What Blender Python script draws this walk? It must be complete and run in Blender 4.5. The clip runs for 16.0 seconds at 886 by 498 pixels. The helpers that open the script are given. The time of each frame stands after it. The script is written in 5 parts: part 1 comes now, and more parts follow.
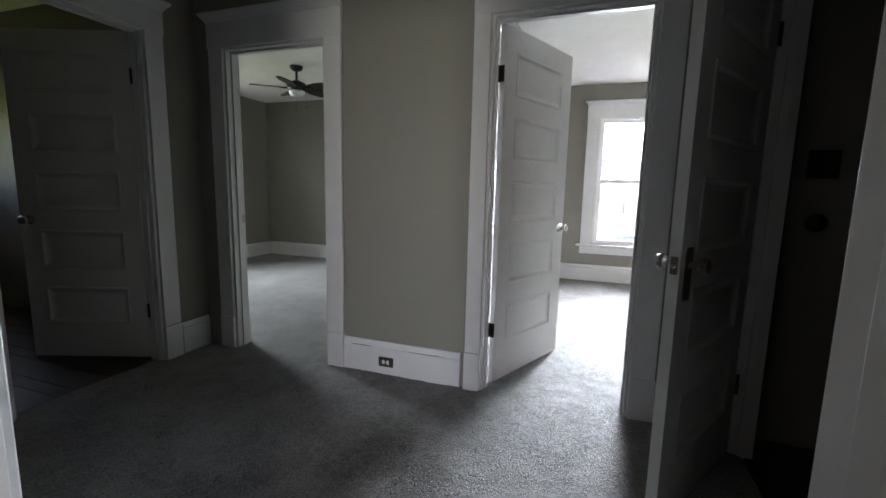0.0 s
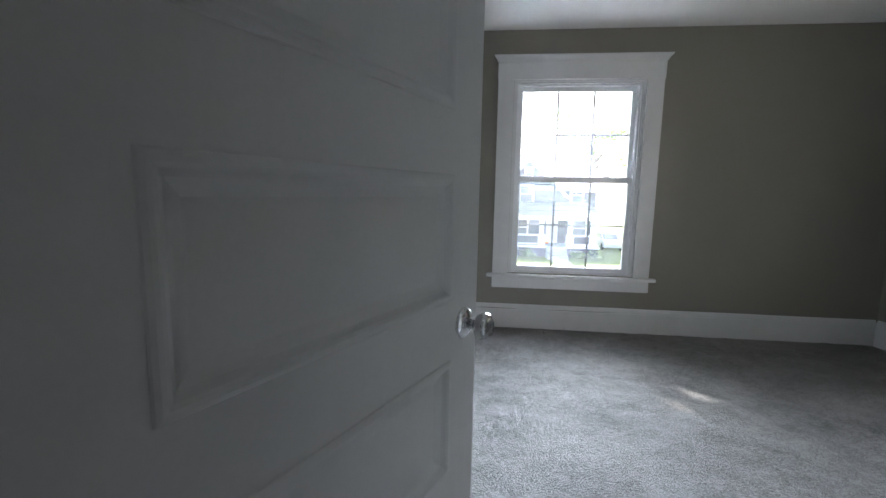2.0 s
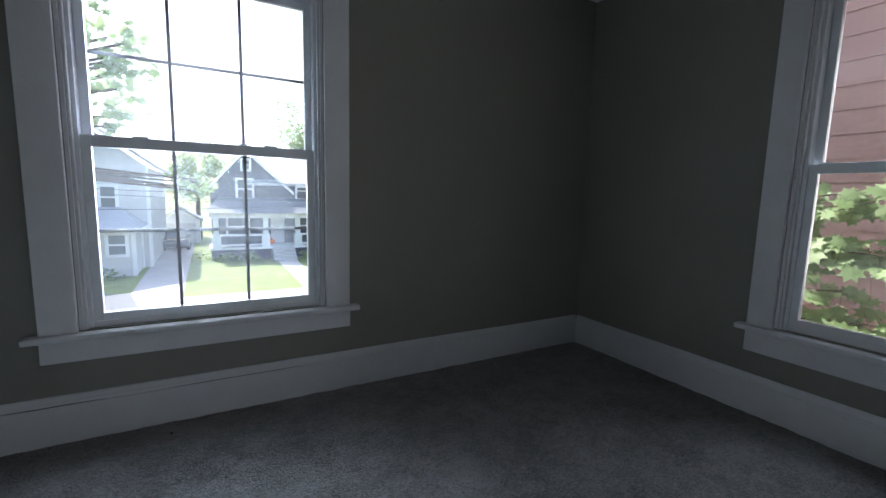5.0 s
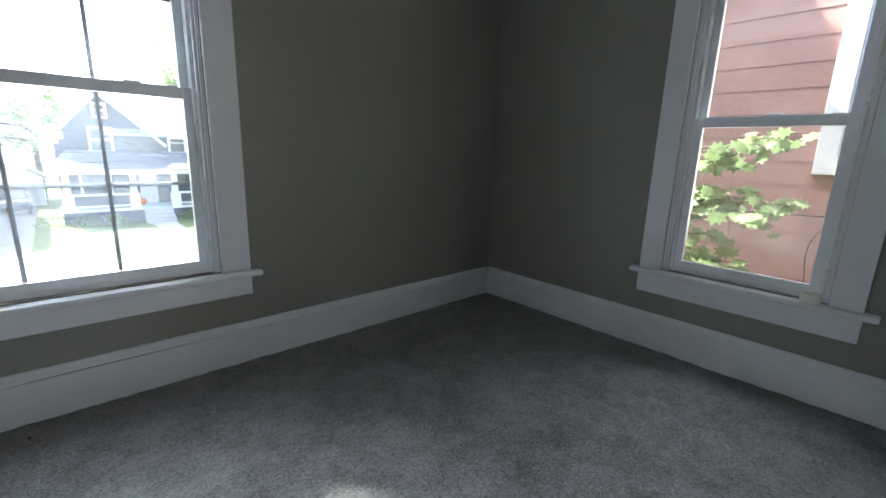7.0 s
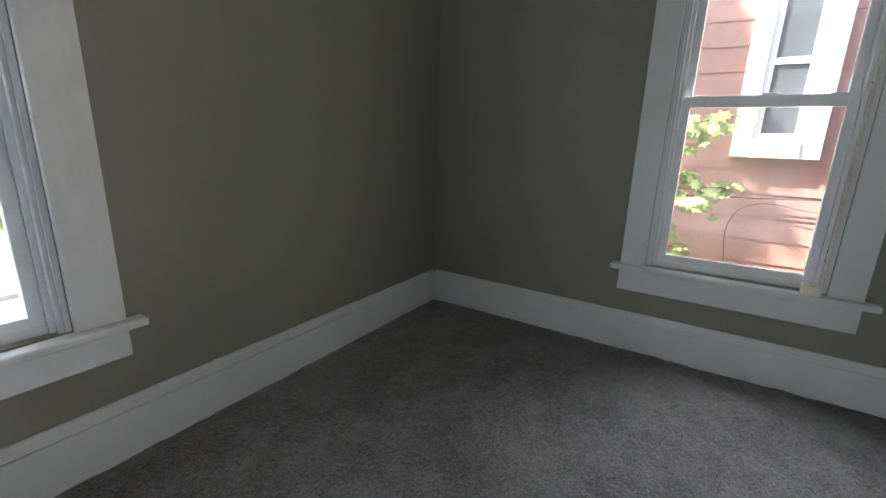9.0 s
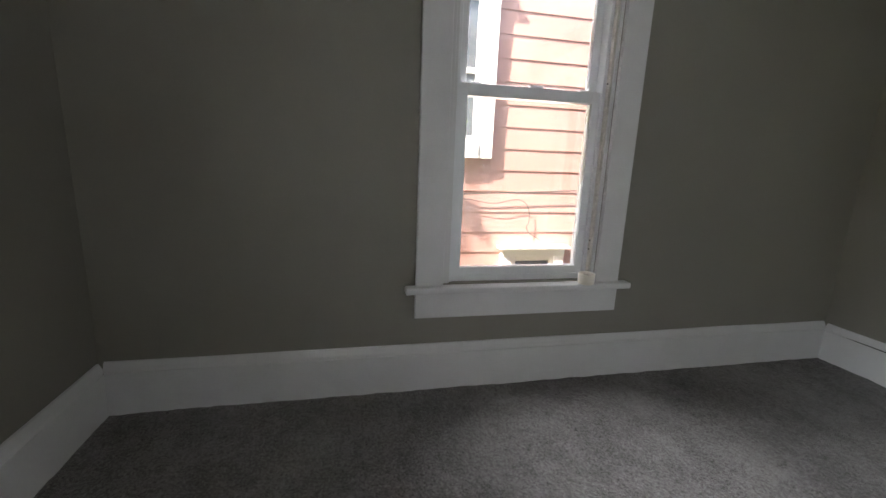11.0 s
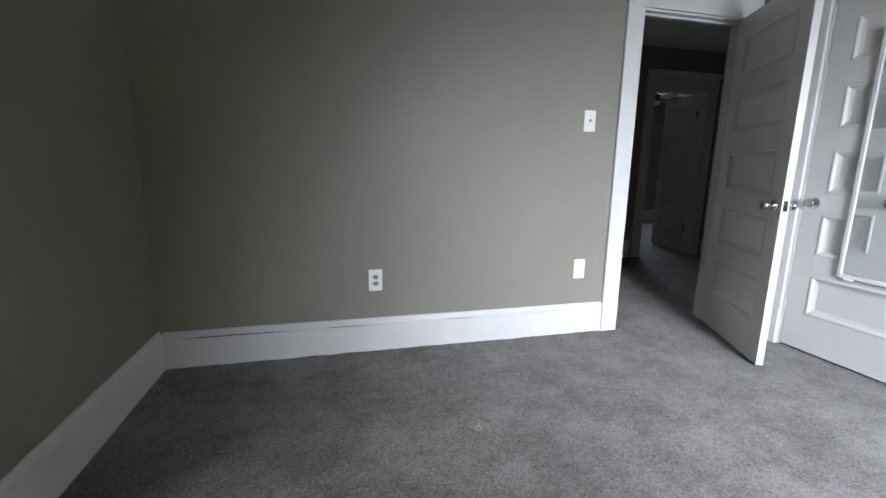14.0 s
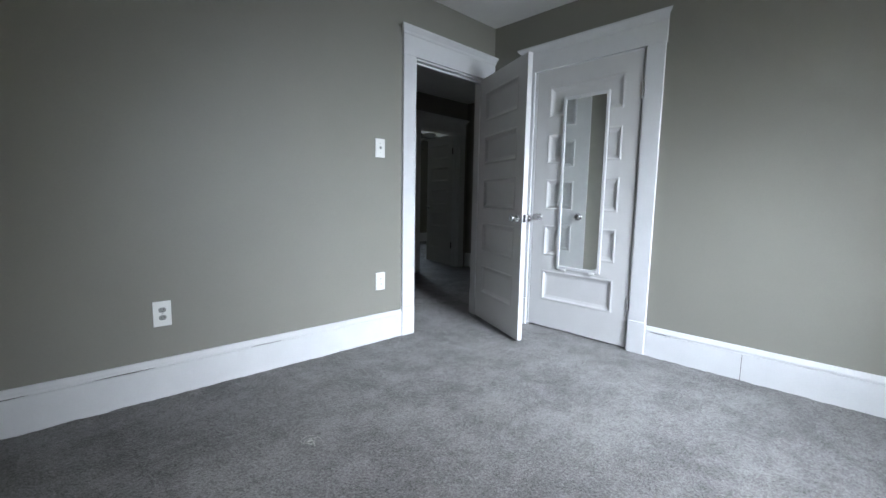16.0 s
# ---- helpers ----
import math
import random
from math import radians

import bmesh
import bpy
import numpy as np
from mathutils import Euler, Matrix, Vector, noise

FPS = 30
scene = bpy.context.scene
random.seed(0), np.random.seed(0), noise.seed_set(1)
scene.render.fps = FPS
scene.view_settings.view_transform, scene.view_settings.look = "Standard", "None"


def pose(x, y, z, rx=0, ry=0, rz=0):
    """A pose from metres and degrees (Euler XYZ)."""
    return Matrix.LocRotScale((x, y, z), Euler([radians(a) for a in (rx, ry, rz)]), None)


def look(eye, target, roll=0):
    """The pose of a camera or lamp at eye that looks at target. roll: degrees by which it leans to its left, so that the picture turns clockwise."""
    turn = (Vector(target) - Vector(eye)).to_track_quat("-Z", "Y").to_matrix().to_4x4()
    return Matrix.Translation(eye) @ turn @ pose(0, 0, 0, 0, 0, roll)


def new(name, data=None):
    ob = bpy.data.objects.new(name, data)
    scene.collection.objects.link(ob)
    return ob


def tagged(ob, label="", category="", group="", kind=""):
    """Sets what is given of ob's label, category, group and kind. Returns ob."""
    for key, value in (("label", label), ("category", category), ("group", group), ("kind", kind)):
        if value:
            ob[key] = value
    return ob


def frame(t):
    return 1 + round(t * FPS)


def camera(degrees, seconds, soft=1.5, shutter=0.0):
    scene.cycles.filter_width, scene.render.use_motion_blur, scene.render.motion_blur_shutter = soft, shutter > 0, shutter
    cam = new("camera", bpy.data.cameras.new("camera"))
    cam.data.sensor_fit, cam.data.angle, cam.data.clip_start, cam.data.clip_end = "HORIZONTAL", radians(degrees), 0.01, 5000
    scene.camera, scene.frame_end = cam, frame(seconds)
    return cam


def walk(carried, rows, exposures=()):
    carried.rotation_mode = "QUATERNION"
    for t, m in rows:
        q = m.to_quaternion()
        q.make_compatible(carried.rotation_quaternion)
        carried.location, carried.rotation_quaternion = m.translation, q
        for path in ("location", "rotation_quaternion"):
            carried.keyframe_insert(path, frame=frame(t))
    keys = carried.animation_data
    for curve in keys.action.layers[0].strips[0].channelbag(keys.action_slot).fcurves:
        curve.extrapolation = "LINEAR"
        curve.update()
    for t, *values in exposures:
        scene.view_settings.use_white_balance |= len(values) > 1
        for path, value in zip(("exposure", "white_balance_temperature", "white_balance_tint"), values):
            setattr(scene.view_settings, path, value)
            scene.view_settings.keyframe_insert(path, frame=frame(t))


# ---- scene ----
cam = camera(92.7, 16.0)

# seconds, stops, kelvin, tint
EXPOSURES = [
    (0, 3.85, 6900, 11), (1.0, 3.55, 6400, 10), (1.5, 3.2, 6600, 10), (2.0, 2.75, 6450, 9), (2.5, 2.65, 6200, 7), (3.0, 2.3, 5900, 8), (3.5, 1.9, 5800, 8), (4.5, 1.5, 5850, 9),
    (7, 2.45, 6200, 6), (8.2, 2.65, 6350, 8), (10.5, 3.05, 7200, 11), (11.5, 2.6, 6900, 13), (12.5, 2.65, 6800, 15), (13.0, 2.4, 6700, 16), (13.5, 2.3, 6950, 14), (14.5, 2.7, 6650, 12), (16, 2.52, 6450, 10)]
PATH = [
    (0, (0.631, -2.391, 1.146), (-0.014, -0.519, 0.869), 1.3),
    (0.3, (0.505, -2.082, 1.157), (-0.133, -0.206, 0.881), 1.0),
    (0.5, (0.461, -1.877, 1.188), (-0.176, -0.002, 0.909), 1.0),
    (0.6, (0.456, -1.772, 1.181), (-0.188, 0.102, 0.91), 0.9),
    (1, (0.416, -1.376, 1.169), (-0.152, 0.524, 0.907), 0.7),
    (1.5, (0.436, -0.790, 1.178), (0.060, 1.156, 0.910), 1.0),
    (2, (0.476, -0.236, 1.172), (0.270, 1.736, 0.908), 1.05),
    (2.5, (0.600, 0.172, 1.156), (0.660, 2.153, 0.886), 1.2),
    (3, (0.761, 0.575, 1.099), (0.875, 2.562, 0.896), 1.2),
    (3.5, (0.836, 0.865, 1.132), (1.155, 2.828, 0.907), 1.4),
    (4, (1.074, 1.054, 1.130), (1.539, 2.984, 0.897), 1.5),
    (4.5, (1.151, 1.111, 1.106), (1.876, 2.957, 0.878), 2.1),
    (4.7, (1.16, 1.13, 1.107), (1.997, 2.933, 0.879), 1.8),
    (7, (1.171, 1.286, 1.085), (2.49, 2.721, 0.64), 1.8),
    (7.5, (1.229, 1.375, 1.049), (2.63, 2.732, 0.607), 1.7),
    (8, (1.272, 1.55, 1.053), (2.762, 2.809, 0.612), 1.9),
    (8.2, (1.264, 1.62, 1.063), (2.783, 2.84, 0.613), 2.0),
    (10.3, (1.616, 2.449, 1.073), (3.552, 2.638, 0.61), 2.1),
    (10.5, (1.682, 2.515, 1.041), (3.635, 2.47, 0.61), 2.2),
    (11, (1.968, 2.535, 1.008), (3.874, 2.102, 0.581), 2.3),
    (11.5, (2.204, 2.546, 1.003), (3.972, 1.697, 0.61), 2.4),
    (12, (2.38, 2.498, 1.063), (3.751, 1.103, 0.651), 2.4),
    (12.5, (2.521, 2.354, 1.036), (3.425, 0.616, 0.636), 1.8),
    (13, (2.594, 2.308, 1.082), (3.022, 0.398, 0.672), 1.4),
    (13.2, (2.585, 2.3, 1.087), (2.846, 0.362, 0.669), 1.2),
    (13.5, (2.676, 2.313, 1.099), (2.529, 0.362, 0.683), 1.2),
    (14, (2.714, 2.392, 1.081), (2.234, 0.488, 0.702), 0.8),
    (14.5, (2.816, 2.478, 1.055), (2.124, 0.628, 0.746), 1.0),
    (15, (2.875, 2.461, 1.064), (1.962, 0.707, 0.762), 1.0),
    (15.5, (2.901, 2.482, 1.039), (1.686, 0.919, 0.754), 1.2),
    (16, (2.935, 2.446, 1.019), (1.556, 1.015, 0.793), 1.1),
]
walk(cam, [(t, look(eye, target, roll)) for t, eye, target, roll in PATH], EXPOSURES)
# end of camera

# world, sun and daylight
SUN_EL, SUN_AZ = 49.0, -23.0          # degrees; azimuth from +y towards +x
world = bpy.data.worlds.new("world")
scene.world = world
world.use_nodes = True
wn = world.node_tree
sky = wn.nodes.new("ShaderNodeTexSky")
sky.sky_type = "NISHITA"
sky.sun_disc = False
sky.sun_elevation = radians(SUN_EL)
sky.sun_rotation = radians(SUN_AZ)
sky.air_density, sky.dust_density, sky.ozone_density = 1.0, 3.0, 1.0
wn.links.new(sky.outputs[0], wn.nodes["Background"].inputs[0])
wn.nodes["Background"].inputs[1].default_value = 0.15

sun_data = bpy.data.lights.new("sun", "SUN")
sun_data.energy, sun_data.angle, sun_data.color = 4.0, radians(0.6), (1.0, 0.95, 0.86)
sun = new("sun", sun_data)
_d = Vector((math.sin(radians(SUN_AZ)) * math.cos(radians(SUN_EL)), math.cos(radians(SUN_AZ)) * math.cos(radians(SUN_EL)), math.sin(radians(SUN_EL))))
sun.matrix_world = look(_d * 40, (0, 0, 0))


STREET_SKY = (0.78, 0.87, 1.0)


def window_light(name, place, target, w, h, watts, color=(0.80, 0.90, 1.0), spread=125):
    """Soft area lamp at a window, standing in for daylight."""
    d = bpy.data.lights.new(name, "AREA")
    d.shape, d.size, d.size_y, d.energy, d.color = "RECTANGLE", w, h, watts, color
    d.spread = radians(spread)
    ob = new(name, d)
    ob.matrix_world = look(place, target)
    return ob


# the open sky lies to the east over the street; between the houses only a strip overhead
for z in (0.80, 1.28, 1.76):
    window_light("sky_light_street", (1.185, 3.68, z), (0.85, 2.15, z - 0.72), 0.80, 0.42, 2.7, STREET_SKY, 92)
    window_light("sky_light_side", (3.672, 1.80, z + 0.10), (2.69, 1.61, z - 1.10), 0.58, 0.40, 0.38, (0.86, 0.90, 1.0), 74)
window_light("sky_light_high", (1.185, 3.70, 1.70), (0.85, 2.60, 0.70), 0.80, 0.40, 3.4, STREET_SKY, 76)
window_light("sky_light_low", (1.185, 3.70, 1.30), (0.80, 0.0, 0.34), 0.80, 0.60, 3.2, STREET_SKY, 76)
# added fill lamps for dim walls, tinted like bounce from lawn and neighbour's siding
window_light("lawn_fill_street", (1.185, 3.70, 1.30), (3.3, 1.6, 1.95), 0.80, 0.80, 0.22, (1.0, 0.98, 0.80), 100)
window_light("siding_fill_side", (3.90, 1.80, 1.30), (2.3, 3.45, 1.35), 0.55, 1.2, 0.9, (1.0, 0.93, 0.84), 95)
window_light("sky_light_other", (-4.69, 1.415, 1.30), (-2.2, 1.9, 0.30), 0.8, 1.5, 7.5, spread=88)
window_light("sky_light_rear", (-3.0, -5.74, 1.35), (-2.6, -2.0, 0.9), 1.1, 1.4, 2.6)
# pinkish fill lamp added at an unseen window to brighten the hall wall
window_light("hall_fill_back", (1.75, -5.74, 1.35), (0.55, -2.2, 0.72), 0.85, 1.4, 2.0, (1.0, 0.90, 0.95), 110)


# materials
def mat(name, color, rough=0.6, metal=0.0, var=0.12, scale=6.0, grain=180.0, bump=0.15, dist=0.002, alt=None, spec=0.5, coat=0.0):
    """Painted or natural surface: broad blotches and fine grain in colour, roughness and relief."""
    m = bpy.data.materials.new(name)
    m.use_nodes = True
    nt = m.node_tree
    b = nt.nodes["Principled BSDF"]
    b.inputs["Metallic"].default_value = metal
    b.inputs["Specular IOR Level"].default_value = spec
    b.inputs["Coat Weight"].default_value = coat
    tc = nt.nodes.new("ShaderNodeTexCoord")
    geo = nt.nodes.new("ShaderNodeNewGeometry")
    n1 = nt.nodes.new("ShaderNodeTexNoise")
    n1.inputs["Scale"].default_value, n1.inputs["Detail"].default_value = scale, 4
    n2 = nt.nodes.new("ShaderNodeTexNoise")
    n2.inputs["Scale"].default_value, n2.inputs["Detail"].default_value = grain, 3
    for n in (n1, n2):
        nt.links.new(geo.outputs["Position"], n.inputs["Vector"])
    add = nt.nodes.new("ShaderNodeMath")
    add.operation = "MULTIPLY_ADD"
    add.inputs[1].default_value, add.inputs[2].default_value = 0.6, 0.0
    nt.links.new(n1.outputs[0], add.inputs[0])
    add2 = nt.nodes.new("ShaderNodeMath")
    add2.operation = "MULTIPLY_ADD"
    add2.inputs[1].default_value = 0.4
    nt.links.new(n2.outputs[0], add2.inputs[0])
    nt.links.new(add.outputs[0], add2.inputs[2])
    ramp = nt.nodes.new("ShaderNodeValToRGB")
    ramp.color_ramp.elements[0].position, ramp.color_ramp.elements[1].position = 0.3, 0.7
    c = Vector(color)
    a = Vector(alt) if alt else c * (1 + var)
    ramp.color_ramp.elements[0].color = (*(c * (1 - var)), 1)
    ramp.color_ramp.elements[1].color = (*[min(v, 1) for v in a], 1)
    nt.links.new(add2.outputs[0], ramp.inputs[0])
    nt.links.new(ramp.outputs[0], b.inputs["Base Color"])
    rr = nt.nodes.new("ShaderNodeMapRange")
    rr.inputs["To Min"].default_value, rr.inputs["To Max"].default_value = max(rough - 0.1, 0.02), min(rough + 0.1, 1)
    nt.links.new(n1.outputs[0], rr.inputs[0])
    nt.links.new(rr.outputs[0], b.inputs["Roughness"])
    if bump:
        bp = nt.nodes.new("ShaderNodeBump")
        bp.inputs["Strength"].default_value, bp.inputs["Distance"].default_value = bump, dist
        nt.links.new(add2.outputs[0], bp.inputs["Height"])
        nt.links.new(bp.outputs[0], b.inputs["Normal"])
    return m


def carpet_material():
    m = bpy.data.materials.new("carpet_pile")
    m.use_nodes = True
    nt = m.node_tree
    b = nt.nodes["Principled BSDF"]
    b.inputs["Roughness"].default_value = 0.62
    b.inputs["Specular IOR Level"].default_value = 0.42
    b.inputs["Sheen Weight"].default_value, b.inputs["Sheen Roughness"].default_value = 0.15, 0.4
    b.inputs["Diffuse Roughness"].default_value = 1.0
    geo = nt.nodes.new("ShaderNodeNewGeometry")

    def tex(scale, detail, rough=0.5):
        n = nt.nodes.new("ShaderNodeTexNoise")
        n.inputs["Scale"].default_value, n.inputs["Detail"].default_value, n.inputs["Roughness"].default_value = scale, detail, rough
        nt.links.new(geo.outputs["Position"], n.inputs["Vector"])
        return n
    wide, big, mid, tuft = tex(2.8, 9, 0.70), tex(9.5, 8, 0.72), tex(34.0, 6, 0.75), tex(95.0, 4, 0.9)
    vor = nt.nodes.new("ShaderNodeTexVoronoi")
    vor.inputs["Scale"].default_value = 120.0
    nt.links.new(geo.outputs["Position"], vor.inputs["Vector"])

    def mix(a, wa, bb, wb):
        k = nt.nodes.new("ShaderNodeMath")
        k.operation = "MULTIPLY"
        k.inputs[1].default_value = wa
        nt.links.new(a, k.inputs[0])
        j = nt.nodes.new("ShaderNodeMath")
        j.operation = "MULTIPLY_ADD"
        j.inputs[1].default_value = wb
        nt.links.new(bb, j.inputs[0])
        nt.links.new(k.outputs[0], j.inputs[2])
        return j.outputs[0]
    patch = mix(wide.outputs[0], 0.62, big.outputs[0], 0.38)
    blot = mix(patch, 0.72, mid.outputs[0], 0.28)
    allv = mix(blot, 0.52, tuft.outputs[0], 0.48)
    ramp = nt.nodes.new("ShaderNodeValToRGB")
    e = ramp.color_ramp.elements
    e[0].position, e[0].color = 0.435, (0.052, 0.049, 0.046, 1)
    e[1].position, e[1].color = 0.575, (0.285, 0.278, 0.275, 1)
    nt.links.new(allv, ramp.inputs[0])
    nt.links.new(ramp.outputs[0], b.inputs["Base Color"])
    h = mix(tuft.outputs[0], 1.0, vor.outputs["Distance"], -0.5)
    h2 = mix(h, 1.0, mid.outputs[0], 0.8)
    bp = nt.nodes.new("ShaderNodeBump")
    bp.inputs["Strength"].default_value, bp.inputs["Distance"].default_value = 1.0, 0.010
    nt.links.new(h2, bp.inputs["Height"])
    nt.links.new(bp.outputs[0], b.inputs["Normal"])
    return m


def glass_material(name, tint=(1, 1, 1), veil=0.03):
    m = bpy.data.materials.new(name)
    m.use_nodes = True
    nt = m.node_tree
    out = nt.nodes["Material Output"]
    nt.nodes.remove(nt.nodes["Principled BSDF"])
    tr = nt.nodes.new("ShaderNodeBsdfTransparent")
    tr.inputs[0].default_value = (*tint, 1)
    gl = nt.nodes.new("ShaderNodeBsdfGlossy")
    gl.inputs["Roughness"].default_value = 0.02
    fr = nt.nodes.new("ShaderNodeFresnel")
    fr.inputs[0].default_value = 1.45
    mx = nt.nodes.new("ShaderNodeMixShader")
    nt.links.new(fr.outputs[0], mx.inputs[0])
    nt.links.new(tr.outputs[0], mx.inputs[1])
    nt.links.new(gl.outputs[0], mx.inputs[2])
    # translucent share imitates a pale veil of glare over the view outdoors
    df = nt.nodes.new("ShaderNodeBsdfTranslucent")
    df.inputs[0].default_value = (0.8, 0.82, 0.85, 1)
    mx2 = nt.nodes.new("ShaderNodeMixShader")
    mx2.inputs[0].default_value = veil
    nt.links.new(mx.outputs[0], mx2.inputs[1])
    nt.links.new(df.outputs[0], mx2.inputs[2])
    nt.links.new(mx2.outputs[0], out.inputs[0])
    return m


def plain(name, color, rough, metal=0.0):
    return mat(name, color, rough, metal, var=0.04, scale=20, grain=300, bump=0.03)


WALL = mat("greige_wall_paint", (0.225, 0.217, 0.188), 0.54, var=0.04, scale=2.2, grain=140, bump=0.12, dist=0.0015, spec=0.42)
CEIL = mat("textured_ceiling_paint", (0.80, 0.80, 0.79), 0.75, var=0.04, scale=5, grain=38, bump=0.5, dist=0.006)
TRIM = mat("white_trim_paint", (0.62, 0.625, 0.63), 0.36, var=0.045, scale=9, grain=110, bump=0.10, dist=0.0012)
DOORPAINT = mat("door_paint", (0.575, 0.572, 0.565), 0.42, var=0.04, scale=7, grain=120, bump=0.14, dist=0.0015)
VINYL = mat("white_vinyl", (0.74, 0.76, 0.78), 0.4, var=0.04, scale=12, grain=90, bump=0.05)
GRIME = mat("worn_painted_track", (0.62, 0.60, 0.55), 0.6, var=0.25, scale=14, grain=70, bump=0.3)
SEAM = mat("dark_seam", (0.05, 0.048, 0.045), 0.9, var=0.3, bump=0.2)
PLATE = mat("white_plastic", (0.80, 0.80, 0.78), 0.35, var=0.02, scale=20, grain=300, bump=0.02)
SLOT = plain("black_slot", (0.02, 0.02, 0.02), 0.6)
CHROME = plain("polished_chrome", (0.75, 0.75, 0.76), 0.10, 1.0)
BRONZE = plain("dark_hinge_steel", (0.06, 0.055, 0.05), 0.45, 0.8)
STEEL = mat("painted_steel_hinge", (0.45, 0.44, 0.42), 0.4, 0.6, var=0.25, scale=60, grain=200, bump=0.2)
BRASS = mat("worn_brass", (0.15, 0.12, 0.10), 0.5, 0.45, var=0.3, scale=40, bump=0.2)
FANBLADE = mat("black_fan_blade", (0.018, 0.017, 0.016), 0.45, var=0.3, scale=15, bump=0.05)
OPAL = plain("frosted_lamp_glass", (0.8, 0.8, 0.78), 0.3)
CARPET = carpet_material()
# grille grey is darkened so the bars look backlit against the sky
GRILLE = mat("backlit_grey_grille", (0.16, 0.165, 0.17), 0.5, var=0.05, scale=20, bump=0.02)
DARKFLOOR = mat("dark_wood_floor", (0.035, 0.022, 0.016), 0.4, var=0.35, scale=5, grain=80, bump=0.15)
# darker and browner than WALL; on the stair landing and one side room
DARKWALL = mat("darker_brown_wall", (0.16, 0.14, 0.12), 0.7, var=0.06, scale=3, bump=0.1)
GLASS = glass_material("window_glass", veil=0.018)
KNOBGLASS = plain("clear_glass_knob", (0.8, 0.82, 0.82), 0.05)
KNOBGLASS.node_tree.nodes["Principled BSDF"].inputs["Transmission Weight"].default_value = 0.7
MIRROR = plain("mirror_silver", (0.86, 0.89, 0.88), 0.02, 1.0)
_b = MIRROR.node_tree.nodes["Principled BSDF"]
for _l in list(_b.inputs["Roughness"].links) + list(_b.inputs["Normal"].links):
    MIRROR.node_tree.links.remove(_l)
_b.inputs["Roughness"].default_value = 0.015
CERAMIC = mat("cream_ceramic", (0.74, 0.70, 0.62), 0.35, var=0.06, scale=30, bump=0.05)
SOIL = mat("dry_brown_residue", (0.07, 0.035, 0.02), 0.9, var=0.4, scale=60, bump=0.6, dist=0.01)
THREAD = plain("pale_thread", (0.6, 0.58, 0.54), 0.9)
SPECK = plain("dark_speck", (0.02, 0.02, 0.02), 0.9)
# outdoors
GRASS = mat("lawn_grass", (0.14, 0.18, 0.045), 0.95, var=0.35, scale=1.2, grain=9, bump=0.6, dist=0.03)
ASPHALT = mat("asphalt", (0.11, 0.11, 0.115), 0.9, var=0.2, scale=1, grain=60, bump=0.3)
DRIVEWAY = mat("worn_driveway", (0.32, 0.31, 0.30), 0.9, var=0.2, scale=0.8, grain=30, bump=0.3)
CARPAINT = mat("dark_car_paint", (0.03, 0.032, 0.036), 0.25, var=0.05, scale=1, grain=20, bump=0)
CARWHITE = mat("white_car_paint", (0.7, 0.7, 0.7), 0.25, var=0.03, scale=1, grain=20, bump=0)
TYRE = mat("tyre_rubber", (0.02, 0.02, 0.02), 0.8, var=0.1, scale=4, grain=60, bump=0.1)
CONCRETE = mat("concrete", (0.42, 0.41, 0.39), 0.9, var=0.12, scale=1.5, grain=40, bump=0.3)
BLUESIDE = mat("slate_blue_siding", (0.05, 0.056, 0.078), 0.7, var=0.12, scale=1.2, grain=20, bump=0.1)
GREYSIDE = mat("grey_siding", (0.56, 0.555, 0.54), 0.7, var=0.1, scale=1.2, grain=20, bump=0.1)
WHITEPAINT = mat("white_exterior_paint", (0.75, 0.75, 0.74), 0.6, var=0.06, scale=3, grain=40, bump=0.1)
SHINGLE = mat("grey_shingle", (0.16, 0.165, 0.18), 0.9, var=0.25, scale=3, grain=14, bump=0.4, dist=0.02)
PALEROOF = mat("pale_shingle", (0.40, 0.40, 0.41), 0.9, var=0.15, scale=3, grain=14, bump=0.4, dist=0.02)
PINKSIDE = mat("salmon_red_siding", (0.36, 0.195, 0.172), 0.75, var=0.10, scale=1.6, grain=30, bump=0.25, dist=0.004, alt=(0.46, 0.28, 0.247))
DARKPANE = plain("dark_house_glass", (0.10, 0.12, 0.14), 0.08)
BARK = mat("tree_bark", (0.10, 0.075, 0.05), 0.95, var=0.35, scale=6, grain=30, bump=0.8, dist=0.02)
CABLE = plain("black_cable", (0.03, 0.03, 0.03), 0.6)
ORANGE = plain("orange_pumpkin_skin", (0.7, 0.16, 0.03), 0.5)


def leaf_material(name, a, b2):
    m = bpy.data.materials.new(name)
    m.use_nodes = True
    nt = m.node_tree
    b = nt.nodes["Principled BSDF"]
    geo = nt.nodes.new("ShaderNodeNewGeometry")
    ramp = nt.nodes.new("ShaderNodeValToRGB")
    ramp.color_ramp.elements[0].color, ramp.color_ramp.elements[1].color = (*a, 1), (*b2, 1)
    nt.links.new(geo.outputs["Random Per Island"], ramp.inputs[0])
    nt.links.new(ramp.outputs[0], b.inputs["Base Color"])
    b.inputs["Roughness"].default_value = 0.5
    tl = nt.nodes.new("ShaderNodeBsdfTranslucent")
    nt.links.new(ramp.outputs[0], tl.inputs[0])
    mx = nt.nodes.new("ShaderNodeMixShader")
    mx.inputs[0].default_value = 0.5
    nt.links.new(b.outputs[0], mx.inputs[1])
    nt.links.new(tl.outputs[0], mx.inputs[2])
    nt.links.new(mx.outputs[0], nt.nodes["Material Output"].inputs[0])
    return m


LEAF = leaf_material("maple_leaf", (0.19, 0.28, 0.10), (0.40, 0.50, 0.25))
FARLEAF = leaf_material("far_foliage", (0.13, 0.20, 0.06), (0.31, 0.40, 0.15))


